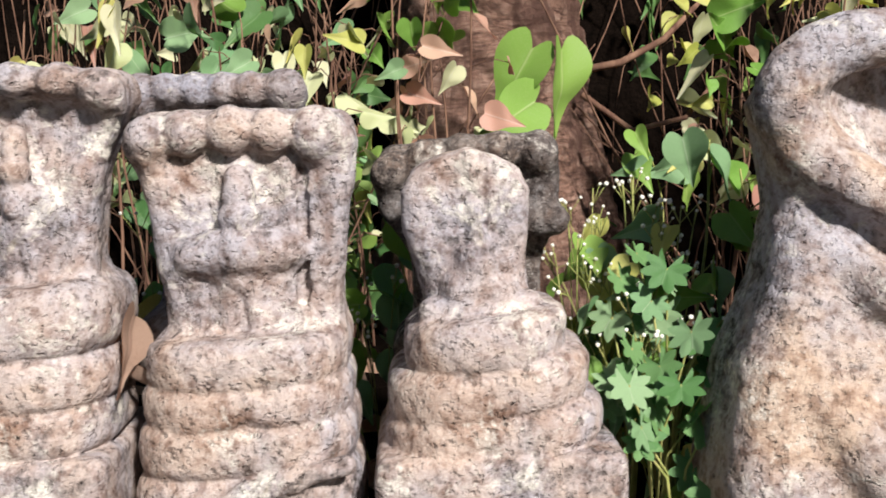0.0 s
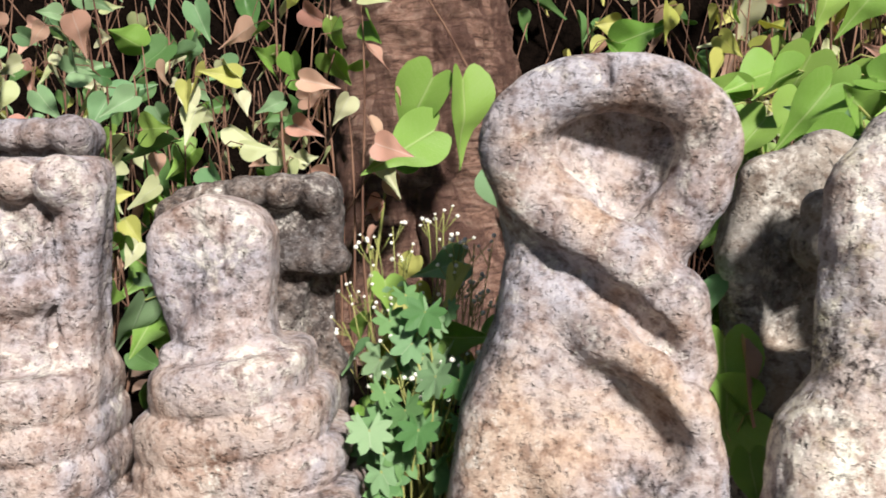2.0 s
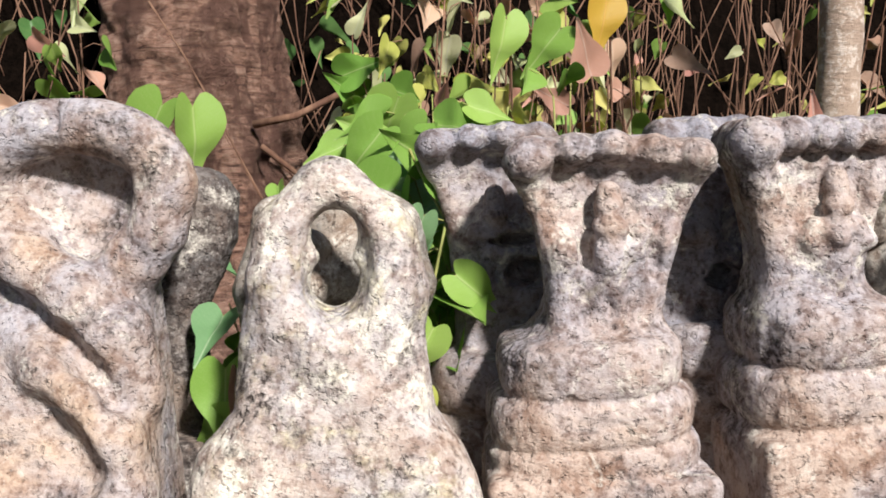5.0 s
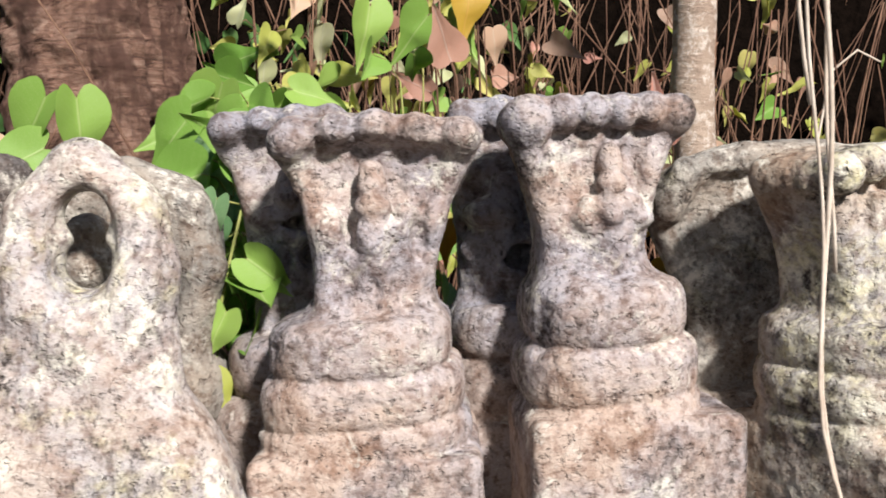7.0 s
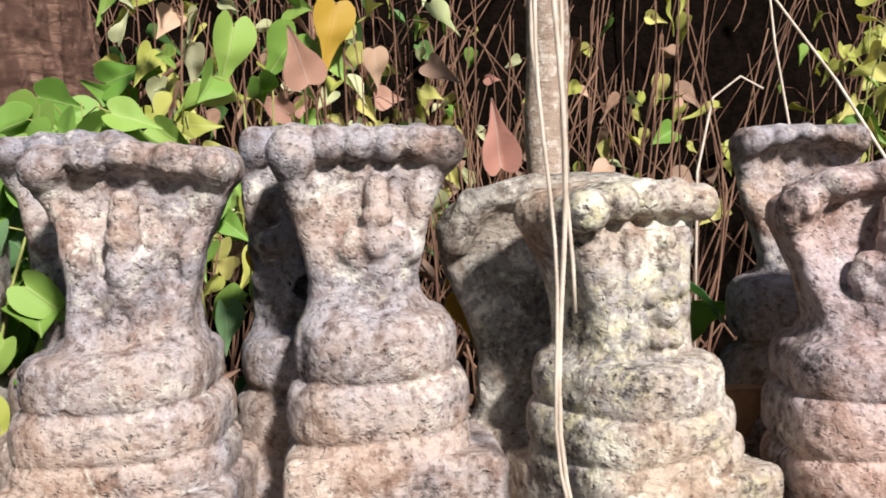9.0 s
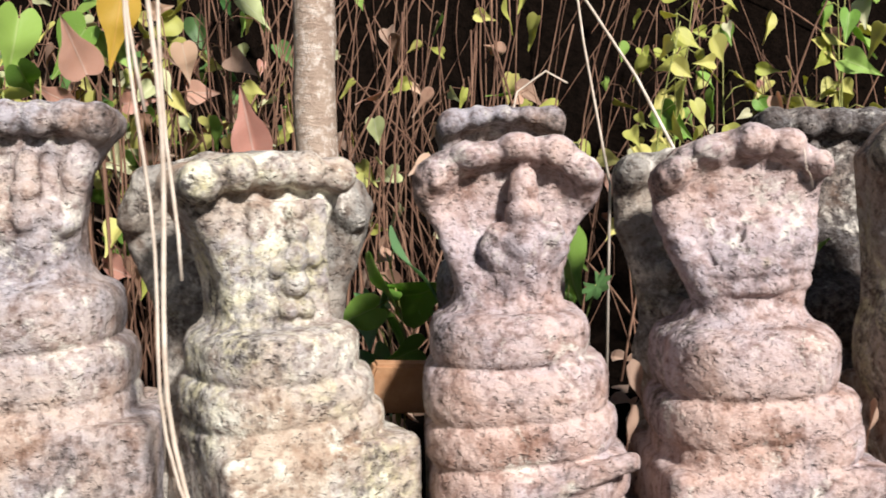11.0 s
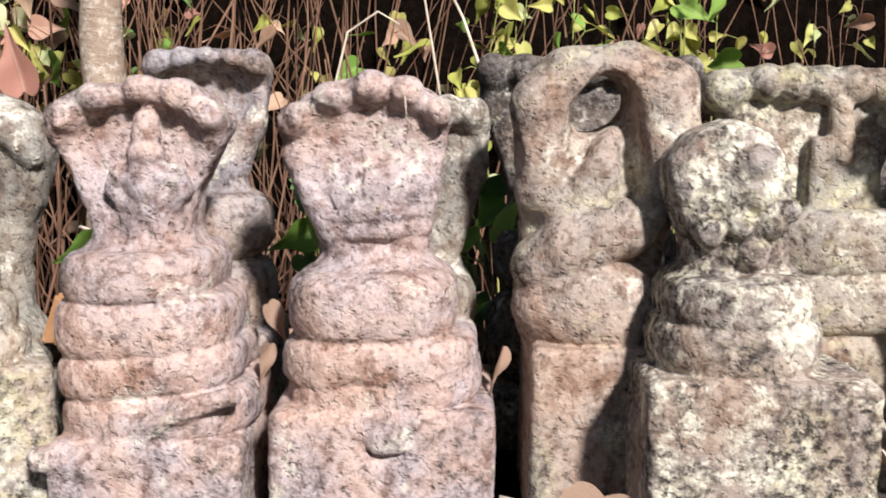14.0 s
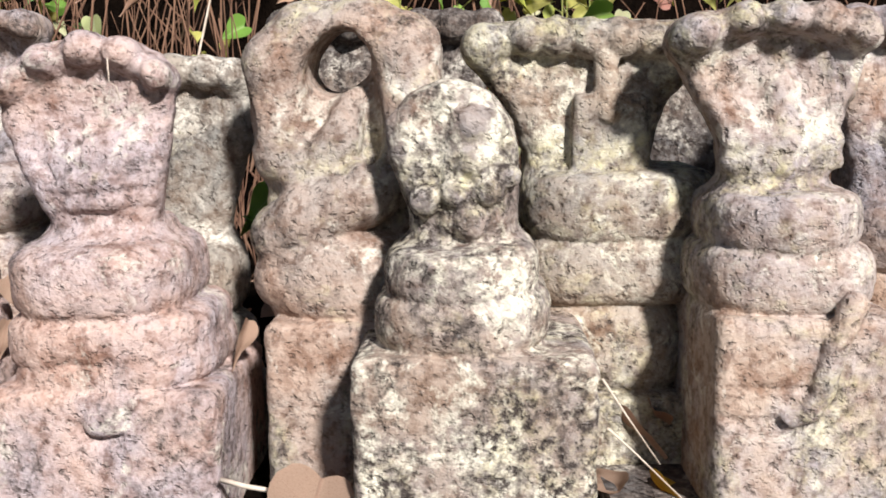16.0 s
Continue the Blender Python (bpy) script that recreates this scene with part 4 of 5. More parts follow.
def heart_leaf(size, fold, curl, material, slim=1.0, tip=0.25, notch=0.16):
    """A heart-shaped leaf with a folded midrib, a drawn-out tip and a thin edge; the stalk's end is at the origin, the tip along -z."""
    rows, half = 10, 4
    verts, faces = [], []
    for i in range(rows + 1):
        t = i / rows
        w = slim * 0.92 * (t + 0.05) ** 0.36 * (1 - t) ** 0.85
        w = max(w, 0.012) if t > 0.9 else w
        for j in range(-half, half + 1):
            s = j / half
            z = -t * (1 + tip * (t > 0.85) * (t - 0.85) / 0.15)
            if t < 0.25:
                z += notch * math.sin(2.3 * abs(s)) * (1 - t / 0.25)
            y = -fold * abs(s) * w + curl * t * t * 0.5 + 0.03 * math.sin(7 * t + 2 * s)
            verts.append((s * w * size, y * size, z * size))
    w = 2 * half + 1
    for i in range(rows):
        for j in range(w - 1):
            faces.append((i * w + j, i * w + j + 1, (i + 1) * w + j + 1, (i + 1) * w + j))
    n = len(verts)
    verts += [(x, y + 0.011, z) for x, y, z in verts]
    faces += [tuple(k + n for k in f[::-1]) for f in faces]
    return mesh_of("leaf", verts, faces, material)


rng = random.Random(5)
LEAVES = {}
for key, material in (("green", GREEN), ("deep", DEEP), ("yellow", YELLOW), ("salmon", SALMON), ("soft", SOFT), ("pale", PALE_LEAF), ("gold", GOLD), ("dry", DRY)):
    broad = key in ("green", "deep", "soft")
    LEAVES[key] = [heart_leaf(1.0, rng.uniform(0.1, 0.65), rng.uniform(-0.4, 1.0), material, rng.uniform(0.95, 1.3) * (0.58 if key == "dry" else 1.0 if broad else 0.84), rng.uniform(0.2, 0.6), 0.22 if broad else rng.uniform(0.03, 0.14)) for _ in range(6)]


def hang_leaf(plant, at, size, key, facing, droop, roll):
    leaf = part("leaf", rng.choice(LEAVES[key]), plant)
    leaf.matrix_local = Matrix.Translation(at) @ pose(0, 0, 0, droop, roll, facing) @ Matrix.Scale(size, 4)
    return leaf


def sapling(x, y, height, leaves, keys, label, size=(0.05, 0.09), low=0.35, lean=(0, 0), stem=STEM, thick=0.004, spread=0.09):
    """A thin upright shoot with stalked leaves along its upper part."""
    base = ground_height(x, y) - 0.01
    plant = new("leafy_shoot")
    plant.location = (x, y, base)
    bm = bmesh.new()
    bend = [rng.uniform(-0.04, 0.04) for _ in range(4)]
    def along(t):
        return Vector((lean[0] * t + bend[0] * math.sin(3 * t) + bend[1] * math.sin(7 * t) * 0.4, lean[1] * t + bend[2] * math.sin(4 * t), height * t))
    tube(bm, [along(i / 9) for i in range(10)], [thick * (1 - 0.065 * i) for i in range(10)])
    for i in range(leaves):
        t = low + (1 - low) * (i + rng.random()) / leaves
        a = rng.uniform(0, 2 * math.pi)
        reach = rng.uniform(0.4, 1.0) * spread
        start = along(t)
        end = start + Vector((math.cos(a) * reach, math.sin(a) * reach * 0.7 - 0.02, rng.uniform(0.0, 0.05)))
        mid = (start + end) / 2 + Vector((0, 0, 0.015))
        tube(bm, [start, mid, end], 0.0013, 5)
        hang_leaf(plant, end, rng.uniform(*size), rng.choice(keys), rng.gauss(0, 55), rng.gauss(-18, 36), rng.gauss(0, 48))
    part("stem", done(bm, "stem", stem), plant)
    return tagged(plant, label, "plant", "leafy shoots behind the stones")


PALE = "thin woody shoot with pale green and pink heart-shaped leaves"
LUSH = "climbing shoot with bright green heart-shaped leaves behind the stones"
GILT = "slender shoot with yellow-green leaves against the dark bank"
for i in range(26):
    sapling(rng.uniform(-1.15, -0.1), rng.uniform(0.75, 1.7), rng.uniform(0.7, 1.25), rng.randint(8, 13), ["yellow", "pale", "salmon", "deep", "pale", "soft", "pale"], PALE, (0.035, 0.07))
for i in range(6):
    sapling(rng.uniform(-0.25, 0.05), rng.uniform(0.95, 1.4), rng.uniform(0.8, 1.1), rng.randint(6, 9), ["salmon", "salmon", "pale", "green"], PALE, (0.04, 0.07))
for i in range(9):
    sapling(rng.uniform(-0.7, 0.0), rng.uniform(0.9, 1.6), rng.uniform(0.45, 0.9), rng.randint(7, 11), ["deep", "green", "deep"], LUSH, (0.05, 0.09), 0.2)
for i in range(20):
    sapling(rng.uniform(0.55, 1.35), rng.uniform(1.0, 1.7), rng.uniform(0.75, 1.2), rng.randint(7, 12), ["yellow", "green", "yellow", "salmon", "pale"], GILT, (0.04, 0.085))
for i in range(32):
    sapling(rng.uniform(1.3, 3.5), rng.uniform(1.15, 1.8), rng.uniform(0.72, 1.15), rng.randint(5, 9), ["yellow", "yellow", "yellow", "green", "pale", "salmon"], GILT, (0.030, 0.058), 0.4, spread=0.09, thick=0.003)
for i in range(9):
    sapling(rng.uniform(2.25, 3.05), rng.uniform(1.0, 1.4), rng.uniform(0.75, 1.05), rng.randint(6, 9), ["yellow", "green", "yellow", "yellow"], GILT, (0.04, 0.066), 0.6, stem=STALK, thick=0.003)
# lush leaves between the looped stone and the flared hood
for x, y, h, c in ((0.72, 0.55, 0.66, 7), (0.80, 0.62, 0.70, 8), (0.86, 0.60, 0.64, 8), (0.95, 0.62, 0.68, 8), (1.05, 0.66, 0.70, 7), (0.86, 0.42, 0.52, 6), (0.78, 0.36, 0.45, 5), (1.10, 0.72, 0.74, 6)):
    sapling(x, y, h, c, ["green", "green", "green", "yellow"], LUSH, (0.05, 0.08), 0.45, stem=STALK)
for x, y, h, c in ((0.815, 0.30, 0.56, 6), (0.835, 0.24, 0.46, 6), (0.845, 0.34, 0.62, 7), (0.83, 0.27, 0.36, 5), (0.78, 0.40, 0.66, 6)):
    sapling(x, y, h, c, ["green", "green", "soft"], LUSH, (0.05, 0.085), 0.5, stem=STALK, thick=0.0025, spread=0.05)
for x, y, h, c in ((0.80, 0.45, 0.66, 6), (0.755, 0.50, 0.66, 6), (0.84, 0.48, 0.69, 6), (0.79, 0.36, 0.50, 5)):
    sapling(x, y, h, c, ["green"], LUSH, (0.055, 0.08), 0.7, stem=STALK, thick=0.0025, spread=0.07)
# the heart-leaved climber in front of the trunk
climber = new("climber")
climber.location = (0.13, 1.22, -0.065)
bm = bmesh.new()
tube(bm, [(-0.16, 0.05, 0.0), (-0.12, 0.04, 0.3), (-0.08, 0.02, 0.52), (-0.02, 0.0, 0.64), (0.03, 0.0, 0.72)], 0.004)
for at, size, facing, droop, roll in (((0.045, -0.01, 0.780), 0.15, -20, -14, 30), ((0.115, 0.0, 0.775), 0.15, 42, -8, -4), ((0.045, -0.04, 0.655), 0.14, 8, -22, 62), ((0.00, -0.03, 0.60), 0.07, -30, -20, 80)):
    hang_leaf(climber, at, size, "green", facing, droop, roll)
    tube(bm, [(-0.03, 0.0, 0.62), (at[0] * 0.6, 0.01, at[2] + 0.012), at], 0.002, 5)
part("stem", done(bm, "stem", STALK), climber)
tagged(climber, "climbing stem with large bright heart-shaped leaves before the trunk", "plant")
for x, y, h, c in ((0.47, 1.3, 0.50, 5), (0.36, 0.46, 0.50, 4), (0.40, 0.42, 0.46, 3)):
    sapling(x, y, h, c, ["green", "soft"], LUSH, (0.055, 0.08), 0.75, stem=STALK, spread=0.07)
# the leafy vine that trails down between the looped stone and the flared hood
trail = new("trailing_vine")
trail.location = (0.815, 0.20, 0)
bm = bmesh.new()
run = [(-0.03, 0.12, 0.60), (-0.005, 0.06, 0.545), (0.03, 0.0, 0.48), (0.012, -0.02, 0.40), (-0.005, -0.02, 0.33), (-0.03, -0.03, 0.25), (-0.045, -0.03, 0.19)]
tube(bm, run, 0.0022, 6)
for i, (size, key, facing, roll, dx) in enumerate(((0.08, "green", -10, 40, -0.03), (0.075, "green", 20, -30, 0.03), (0.06, "soft", -30, 20, -0.03), (0.065, "green", 15, -50, 0.03), (0.055, "green", -10, 25, 0.015), (0.05, "yellow", 25, -20, 0.02), (0.045, "yellow", 0, 10, 0.0))):
    at = Vector(run[i]) + Vector((dx, -0.02, 0.01))
    tube(bm, [run[i], at], 0.0014, 5)
    hang_leaf(trail, at, size, key, facing, -14, roll)
part("stem", done(bm, "stem", STALK), trail)
tagged(trail, "trailing green vine with heart-shaped leaves hanging beside the looped stone", "vine")
# the large pink leaf and its golden neighbours
for x, y, z, size, key, facing, roll in ((1.143, 0.816, 0.755, 0.085, "salmon", 10, 160), (1.10, 0.84, 0.70, 0.065, "salmon", -20, 120), (1.19, 0.90, 0.93, 0.10, "gold", 15, 10), (1.10, 0.95, 0.87, 0.085, "green", -10, 40), (1.14, 0.96, 0.86, 0.08, "green", 20, -35), (0.98, 0.9, 0.88, 0.10, "green", 30, 10)):
    shoot = new("leafy_shoot")
    shoot.location = (x, y + 0.03, ground_height(x, y) - 0.01)
    bm = bmesh.new()
    tube(bm, [(0.03, 0.02, 0), (0.02, 0.01, z * 0.5), (0.01, 0.0, z - 0.03), (0, -0.03, z)], 0.0026)
    part("stem", done(bm, "stem", STEM), shoot)
    hang_leaf(shoot, (0, -0.03, z), size, key, facing, -8, roll)
    tagged(shoot, "single stem with one broad %s leaf behind the hoods" % {"salmon": "pale pink", "gold": "golden yellow", "green": "bright green"}[key], "plant", "leafy shoots behind the stones")
# low greenery in the gaps
for x, y, h, c in ((-0.15, 0.42, 0.40, 6), (-0.19, 0.40, 0.36, 5),
                   (0.56, 0.16, 0.33, 4), (0.55, 0.10, 0.22, 4), (0.545, 0.22, 0.40, 4), (1.115, 0.36, 0.40, 4), (1.74, 0.40, 0.42, 5), (1.77, 0.46, 0.36, 5), (2.05, 0.5, 0.46, 5),
                   (2.32, 0.42, 0.38, 5), (2.34, 0.5, 0.44, 5), (2.06, 0.62, 0.38, 6), (-0.47, 0.40, 0.45, 5), (-0.5, 0.5, 0.4, 5), (2.9, 0.42, 0.48, 3)):
    sapling(x, y, h, c, ["green", "green", "soft"], "low green leafy weed growing between the stones", (0.05, 0.09), 0.4, stem=STALK, thick=0.0025, spread=0.06)


def flowering_weed(x, y, height, heads):
    """A wispy weed: thin forked stalks tipped with tiny white flowers over small leaves."""
    plant = new("flowering_weed")
    plant.location = (x, y, ground_height(x, y) - 0.01)
    stalks, flowers = bmesh.new(), bmesh.new()
    for i in range(heads):
        a, reach = rng.uniform(0, 6.28), rng.uniform(0.02, 0.10)
        top = Vector((math.cos(a) * reach, math.sin(a) * reach * 0.6, height * rng.uniform(0.7, 1.0)))
        fork = Vector((top.x * 0.5, top.y * 0.5, top.z * 0.7))
        tube(stalks, [(0, 0, 0), fork, top], 0.0009, 4)
        for k in range(3):
            tip = top + Vector((rng.gauss(0, 0.014), rng.gauss(0, 0.010), rng.gauss(0.004, 0.010)))
            tube(stalks, [fork.lerp(top, 0.8), tip], 0.0007, 4)
            bmesh.ops.create_icosphere(flowers, subdivisions=1, radius=rng.uniform(0.0022, 0.004), matrix=Matrix.Translation(tip))
    part("stalk", done(stalks, "stalk", STALK), plant)
    part("flower", done(flowers, "flower", PETAL), plant, "tiny white flower heads")["kind"] = "stuff"
    for i in range(13):
        a = rng.uniform(0, 6.28)
        hang_leaf(plant, (math.cos(a) * 0.06, math.sin(a) * 0.04 - 0.015, height * rng.uniform(0.2, 0.85)), rng.uniform(0.03, 0.06), rng.choice(["soft", "soft", "green", "yellow"]), rng.gauss(0, 60), rng.gauss(-30, 25), rng.gauss(0, 30))
    return tagged(plant, "wispy green weed with tiny white flowers between the stones", "weed", "flowering weeds")


for x, y, h, c in ((0.14, 0.36, 0.46, 9), (0.20, 0.32, 0.45, 9), (0.23, 0.26, 0.42, 8), (0.11, 0.30, 0.42, 7), (0.16, 0.20, 0.36, 8), (0.19, 0.14, 0.33, 8), (-0.17, 0.34, 0.36, 6), (-0.47, 0.34, 0.42, 5)):
    flowering_weed(x, y, h, c)


def lobed_leaf(material):
    """A leaf of seven pointed lobes round its stalk, a little cupped."""
    verts, faces = [(0, 0, 0)], []
    ring = []
    for i in range(29):
        a = math.radians(-150 + 300 * i / 28) - math.pi / 2
        tooth = 0.62 + 0.38 * abs(math.cos(math.pi * i / 4)) ** 1.6
        reach = tooth * (0.75 + 0.25 * math.cos((i - 14) / 14 * 1.5))
        ring.append((reach * math.cos(a), -0.14 * reach**2 + 0.03 * math.sin(i), reach * math.sin(a)))
    verts += [tuple(v * 0.5 for v in p) for p in ring] + ring
    for i in range(28):
        faces += [(0, 1 + i, 2 + i), (1 + i, 30 + i, 31 + i, 2 + i)]
    count = len(verts)
    verts += [(x, y + 0.008, z) for x, y, z in verts]
    faces += [tuple(k + count for k in f[::-1]) for f in faces]
    return mesh_of("leaf", verts, faces, material)


LOBED = [lobed_leaf(WEED), lobed_leaf(SOFT)]


def lobed_weed(x, y, height, count):
    plant = new("lobed_weed")
    plant.location = (x, y, ground_height(x, y) - 0.01)
    for i in range(count):
        a = rng.uniform(0, 6.28)
        tip = Vector((math.cos(a) * 0.05, math.sin(a) * 0.03 - 0.02, height * rng.uniform(0.55, 1.0)))
        bm = bmesh.new()
        tube(bm, [(0, 0, 0), (tip.x * 0.3, tip.y * 0.3, tip.z * 0.7), tip], 0.0016, 5)
        part("stem", done(bm, "stem", STALK), plant)
        leaf = part("leaf", LOBED[0 if rng.random() < 0.7 else 1], plant)
        leaf.matrix_local = Matrix.Translation(tip) @ pose(0, 0, 0, rng.gauss(-35, 18), rng.gauss(0, 30), rng.gauss(0, 40)) @ Matrix.Scale(rng.uniform(0.024, 0.042), 4)
    return tagged(plant, "soft green weed with lobed leaves beside the stones", "weed", "lobed weeds")


for x, y, h, c in ((0.19, 0.10, 0.32, 8), (0.165, 0.07, 0.24, 6), (0.205, 0.16, 0.37, 8), (0.15, 0.14, 0.31, 7), (0.185, 0.04, 0.18, 5), (0.17, 0.20, 0.38, 7), (2.06, 0.56, 0.44, 5), (1.76, 0.5, 0.40, 4)):
    lobed_weed(x, y, h, c)


# ---- thicket of bare stems and far leaves ----
def thicket():
    bm = bmesh.new()
    for i in range(360):
        x, y = (rng.uniform(-1.7, 2.1) if i % 4 else rng.uniform(2.0, 4.0)), rng.uniform(1.2, 2.3)
        if -0.35 < x < 0.65:
            y = rng.uniform(1.95, 2.4)
        z = ground_height(x, y) - 0.02
        h, lx, ly = rng.uniform(0.5, 1.4), rng.gauss(0, 0.32), rng.gauss(0, 0.1)
        r = rng.uniform(0.0014, 0.0045)
        w, f = rng.uniform(0.01, 0.09), rng.uniform(2, 7)
        tube(bm, [(x + lx * t + w * math.sin(f * t + i), y + ly * t, z + h * t) for t in (k / 8 for k in range(9))], [r * (1 - 0.06 * k) for k in range(9)], 5)
    for i in range(150):
        x, y = rng.uniform(0.75, 2.05), rng.uniform(1.0, 1.75)
        z = ground_height(x, y) - 0.02
        h, lx, r = rng.uniform(0.35, 1.1), rng.gauss(0, 0.16), rng.uniform(0.0016, 0.0050)
        w, f = rng.uniform(0.01, 0.06), rng.uniform(2, 7)
        tube(bm, [(x + lx * t + w * math.sin(f * t + i), y, z + h * t) for t in (k / 6 for k in range(7))], [r * (1 - 0.08 * k) for k in range(7)], 5)
    return done(bm, "dry_stems", STEM)


tagged(new("dry_stems", thicket()), "dense thicket of thin reddish-brown bare stems", "undergrowth", kind="stuff")


def far_leaves(count, xs, ys, zs, size, material, name):
    shapes = [heart_leaf(1.0, f, c, material, 0.8, 0.45, 0.06) for f, c in ((0.35, 0.9), (0.8, -0.4))]
    data = []
    for me in shapes:
        v = np.empty(len(me.vertices) * 3, np.float32)
        me.vertices.foreach_get("co", v)
        data.append((v.reshape(-1, 3), [tuple(p.vertices) for p in me.polygons]))
    verts, faces = [], []
    for i in range(count):
        v, f = data[i % 2]
        m = pose(rng.uniform(*xs), rng.uniform(*ys), rng.uniform(*zs), rng.gauss(-15, 35), rng.gauss(0, 35), rng.gauss(0, 60)) @ Matrix.Scale(rng.uniform(*size), 4)
        m = np.array(m)
        start = sum(len(a) for a in verts)
        verts.append(v @ m[:3, :3].T + m[:3, 3])
        faces += [tuple(k + start for k in q) for q in f]
    return mesh_of(name, np.concatenate(verts).tolist(), faces, material)


tagged(new("far_leaves", far_leaves(130, (-1.7, 1.4), (1.7, 2.2), (0.25, 1.3), (0.05, 0.1), DEEP, "far_leaves")), "dark green leaves deep in the thicket", "undergrowth", kind="stuff")
tagged(new("far_leaves", far_leaves(60, (0.4, 4.0), (1.6, 2.2), (0.45, 1.4), (0.04, 0.08), YELLOW, "far_leaves")), "small yellow-green leaves deep in the thicket", "undergrowth", kind="stuff")


tagged(new("far_leaves", far_leaves(45, (0.7, 2.1), (1.1, 1.8), (0.2, 0.95), (0.05, 0.09), DRY, "far_leaves")), "withered brown leaves caught in the thicket", "undergrowth", kind="stuff")


# ---- the trunk, the pole-like sapling and the hanging vine ----
def big_trunk():
    verts, faces = [], []
    rows, sides = 260, 110
    for i in range(rows + 1):
        z = -0.1 + 2.6 * i / rows
        flare = 0.20 * math.exp(-max(z, 0) * 2.6)
        for k in range(sides):
            a = 2 * math.pi * k / sides
            ridge = 0.030 * noise.noise((math.cos(a) * 2.2, math.sin(a) * 2.2, z * 0.9)) + 0.05 * flare / 0.2 * math.sin(5 * a + 0.6)
            warp = z + 0.05 * noise.noise((math.cos(a) * 2, math.sin(a) * 2, z * 2))
            fold = 0.020 * noise.noise((math.cos(a) * 2.4, math.sin(a) * 2.4, warp * 15)) + 0.012 * noise.noise((math.cos(a) * 8, math.sin(a) * 8, warp * 30)) - 0.07 * max(0.0, noise.noise((math.cos(a) * 7, math.sin(a) * 7, z * 1.3)) - 0.15)
            r = 0.24 + flare + ridge + fold
            verts.append((r * math.cos(a) - 0.04 * z, r * math.sin(a), z))
    for i in range(rows):
        for k in range(sides):
            faces.append((i * sides + k, i * sides + (k + 1) % sides, (i + 1) * sides + (k + 1) % sides, (i + 1) * sides + k))
    return mesh_of("trunk", verts, faces, TRUNK)


tree = new("tree")
tree.location = (0.15, 1.78, 0)
part("trunk", big_trunk(), tree)
bm = bmesh.new()
tube(bm, [(0.05, -0.22, 0.40), (0.10, -0.36, 0.20), (0.13, -0.52, 0.06), (0.14, -0.7, -0.06)], [0.12, 0.11, 0.10, 0.09], 20)
part("root", done(bm, "root", TRUNK), tree, "thick ringed root running down into the soil")
bm = bmesh.new()
tube(bm, [(0.18, -0.24, 0.68), (0.30, -0.27, 0.70), (0.42, -0.25, 0.76), (0.55, -0.2, 0.88)], [0.012, 0.010, 0.009, 0.006], 7)
tube(bm, [(0.20, -0.24, 0.62), (0.33, -0.27, 0.52), (0.47, -0.28, 0.55), (0.62, -0.2, 0.7)], [0.009, 0.008, 0.007, 0.005], 7)
part("branch", done(bm, "branch", STEM), tree)
tagged(tree, "thick old tree trunk with wrinkled reddish-brown bark", "tree")

pole = new("young_tree")
pole.location = (1.592, 0.735, 0)
bm = bmesh.new()
tube(bm, [(0.012 * math.sin(3 * z) + 0.004 * math.sin(17 * z), 0.006 * math.sin(5 * z), z) for z in (-0.05 + 0.06 * i for i in range(36))], [0.044 - 0.0003 * i + 0.0015 * math.sin(i * 2.3) for i in range(36)], 20)
part("trunk", done(bm, "trunk", POLE), pole)
bm = bmesh.new()
for z0 in (0.16, 0.24, 0.29):
    tube(bm, [(0.047 * math.cos(a), 0.047 * math.sin(a), z0 + 0.012 * math.sin(a * 2)) for a in (k * 2 * math.pi / 16 for k in range(17))], 0.004, 5)
part("creeper", done(bm, "creeper", VINE), pole, "dry tendril wound round the foot")
tagged(pole, "straight young tree with smooth blotched grey-brown bark", "tree")


def vine_strand(dx, dy, low, phase, r):
    bm = bmesh.new()
    tube(bm, [(dx + 0.9 * max(0.0, 0.30 - low - t) ** 2 + 0.015 * math.sin((3 + phase) * t + phase) + 0.004 * math.sin((13 + 3 * phase) * t + phase), dy + 0.006 * math.sin(6 * t + phase), low + t) for t in (0.05 * k for k in range(int((1.6 - low) / 0.05)))], r, 7)
    return done(bm, "strand", VINE)


vine = new("hanging_vine")
vine.location = (1.510, -0.088, 0)
for dx, dy, low, phase, r in ((0.0, 0.0, 0.02, 0.3, 0.0028), (0.010, 0.008, 0.40, 1.6, 0.0022), (-0.004, -0.006, 0.03, 1.0, 0.0020), (-0.012, 0.004, 0.58, 2.6, 0.0022)):
    part("strand", vine_strand(dx, dy, low, phase, r), vine)
tagged(vine, "pale dry vine strands hanging in front of the stones", "vine")


def twig(points, r, label):
    bm = bmesh.new()
    tube(bm, points, [r * (1 - 0.5 * i / len(points)) for i in range(len(points))], 6)
    base = Vector(points[0])
    for v in bm.verts:
        v.co -= base
    ob = new("twig", done(bm, "twig", VINE))
    ob.location = base
    return tagged(ob, label, "twig", "dry twigs")


twig([(2.43, 0.7, 0.0), (2.40, 0.9, 0.45), (2.30, 1.1, 0.75), (2.18, 1.25, 1.0), (2.05, 1.35, 1.25)], 0.0045, "long pale dry twig slanting over the hoods")
twig([(1.98, 1.1, 0.0), (1.99, 1.12, 0.55), (2.03, 1.14, 0.72), (2.10, 1.16, 0.77), (2.15, 1.15, 0.74)], 0.0036, "pale dry twig bent over like a hook")
twig([(2.25, 1.2, 0.0), (2.26, 1.2, 0.5), (2.20, 1.22, 0.85), (2.15, 1.2, 1.2)], 0.004, "thin pale dry twig standing behind the hoods")


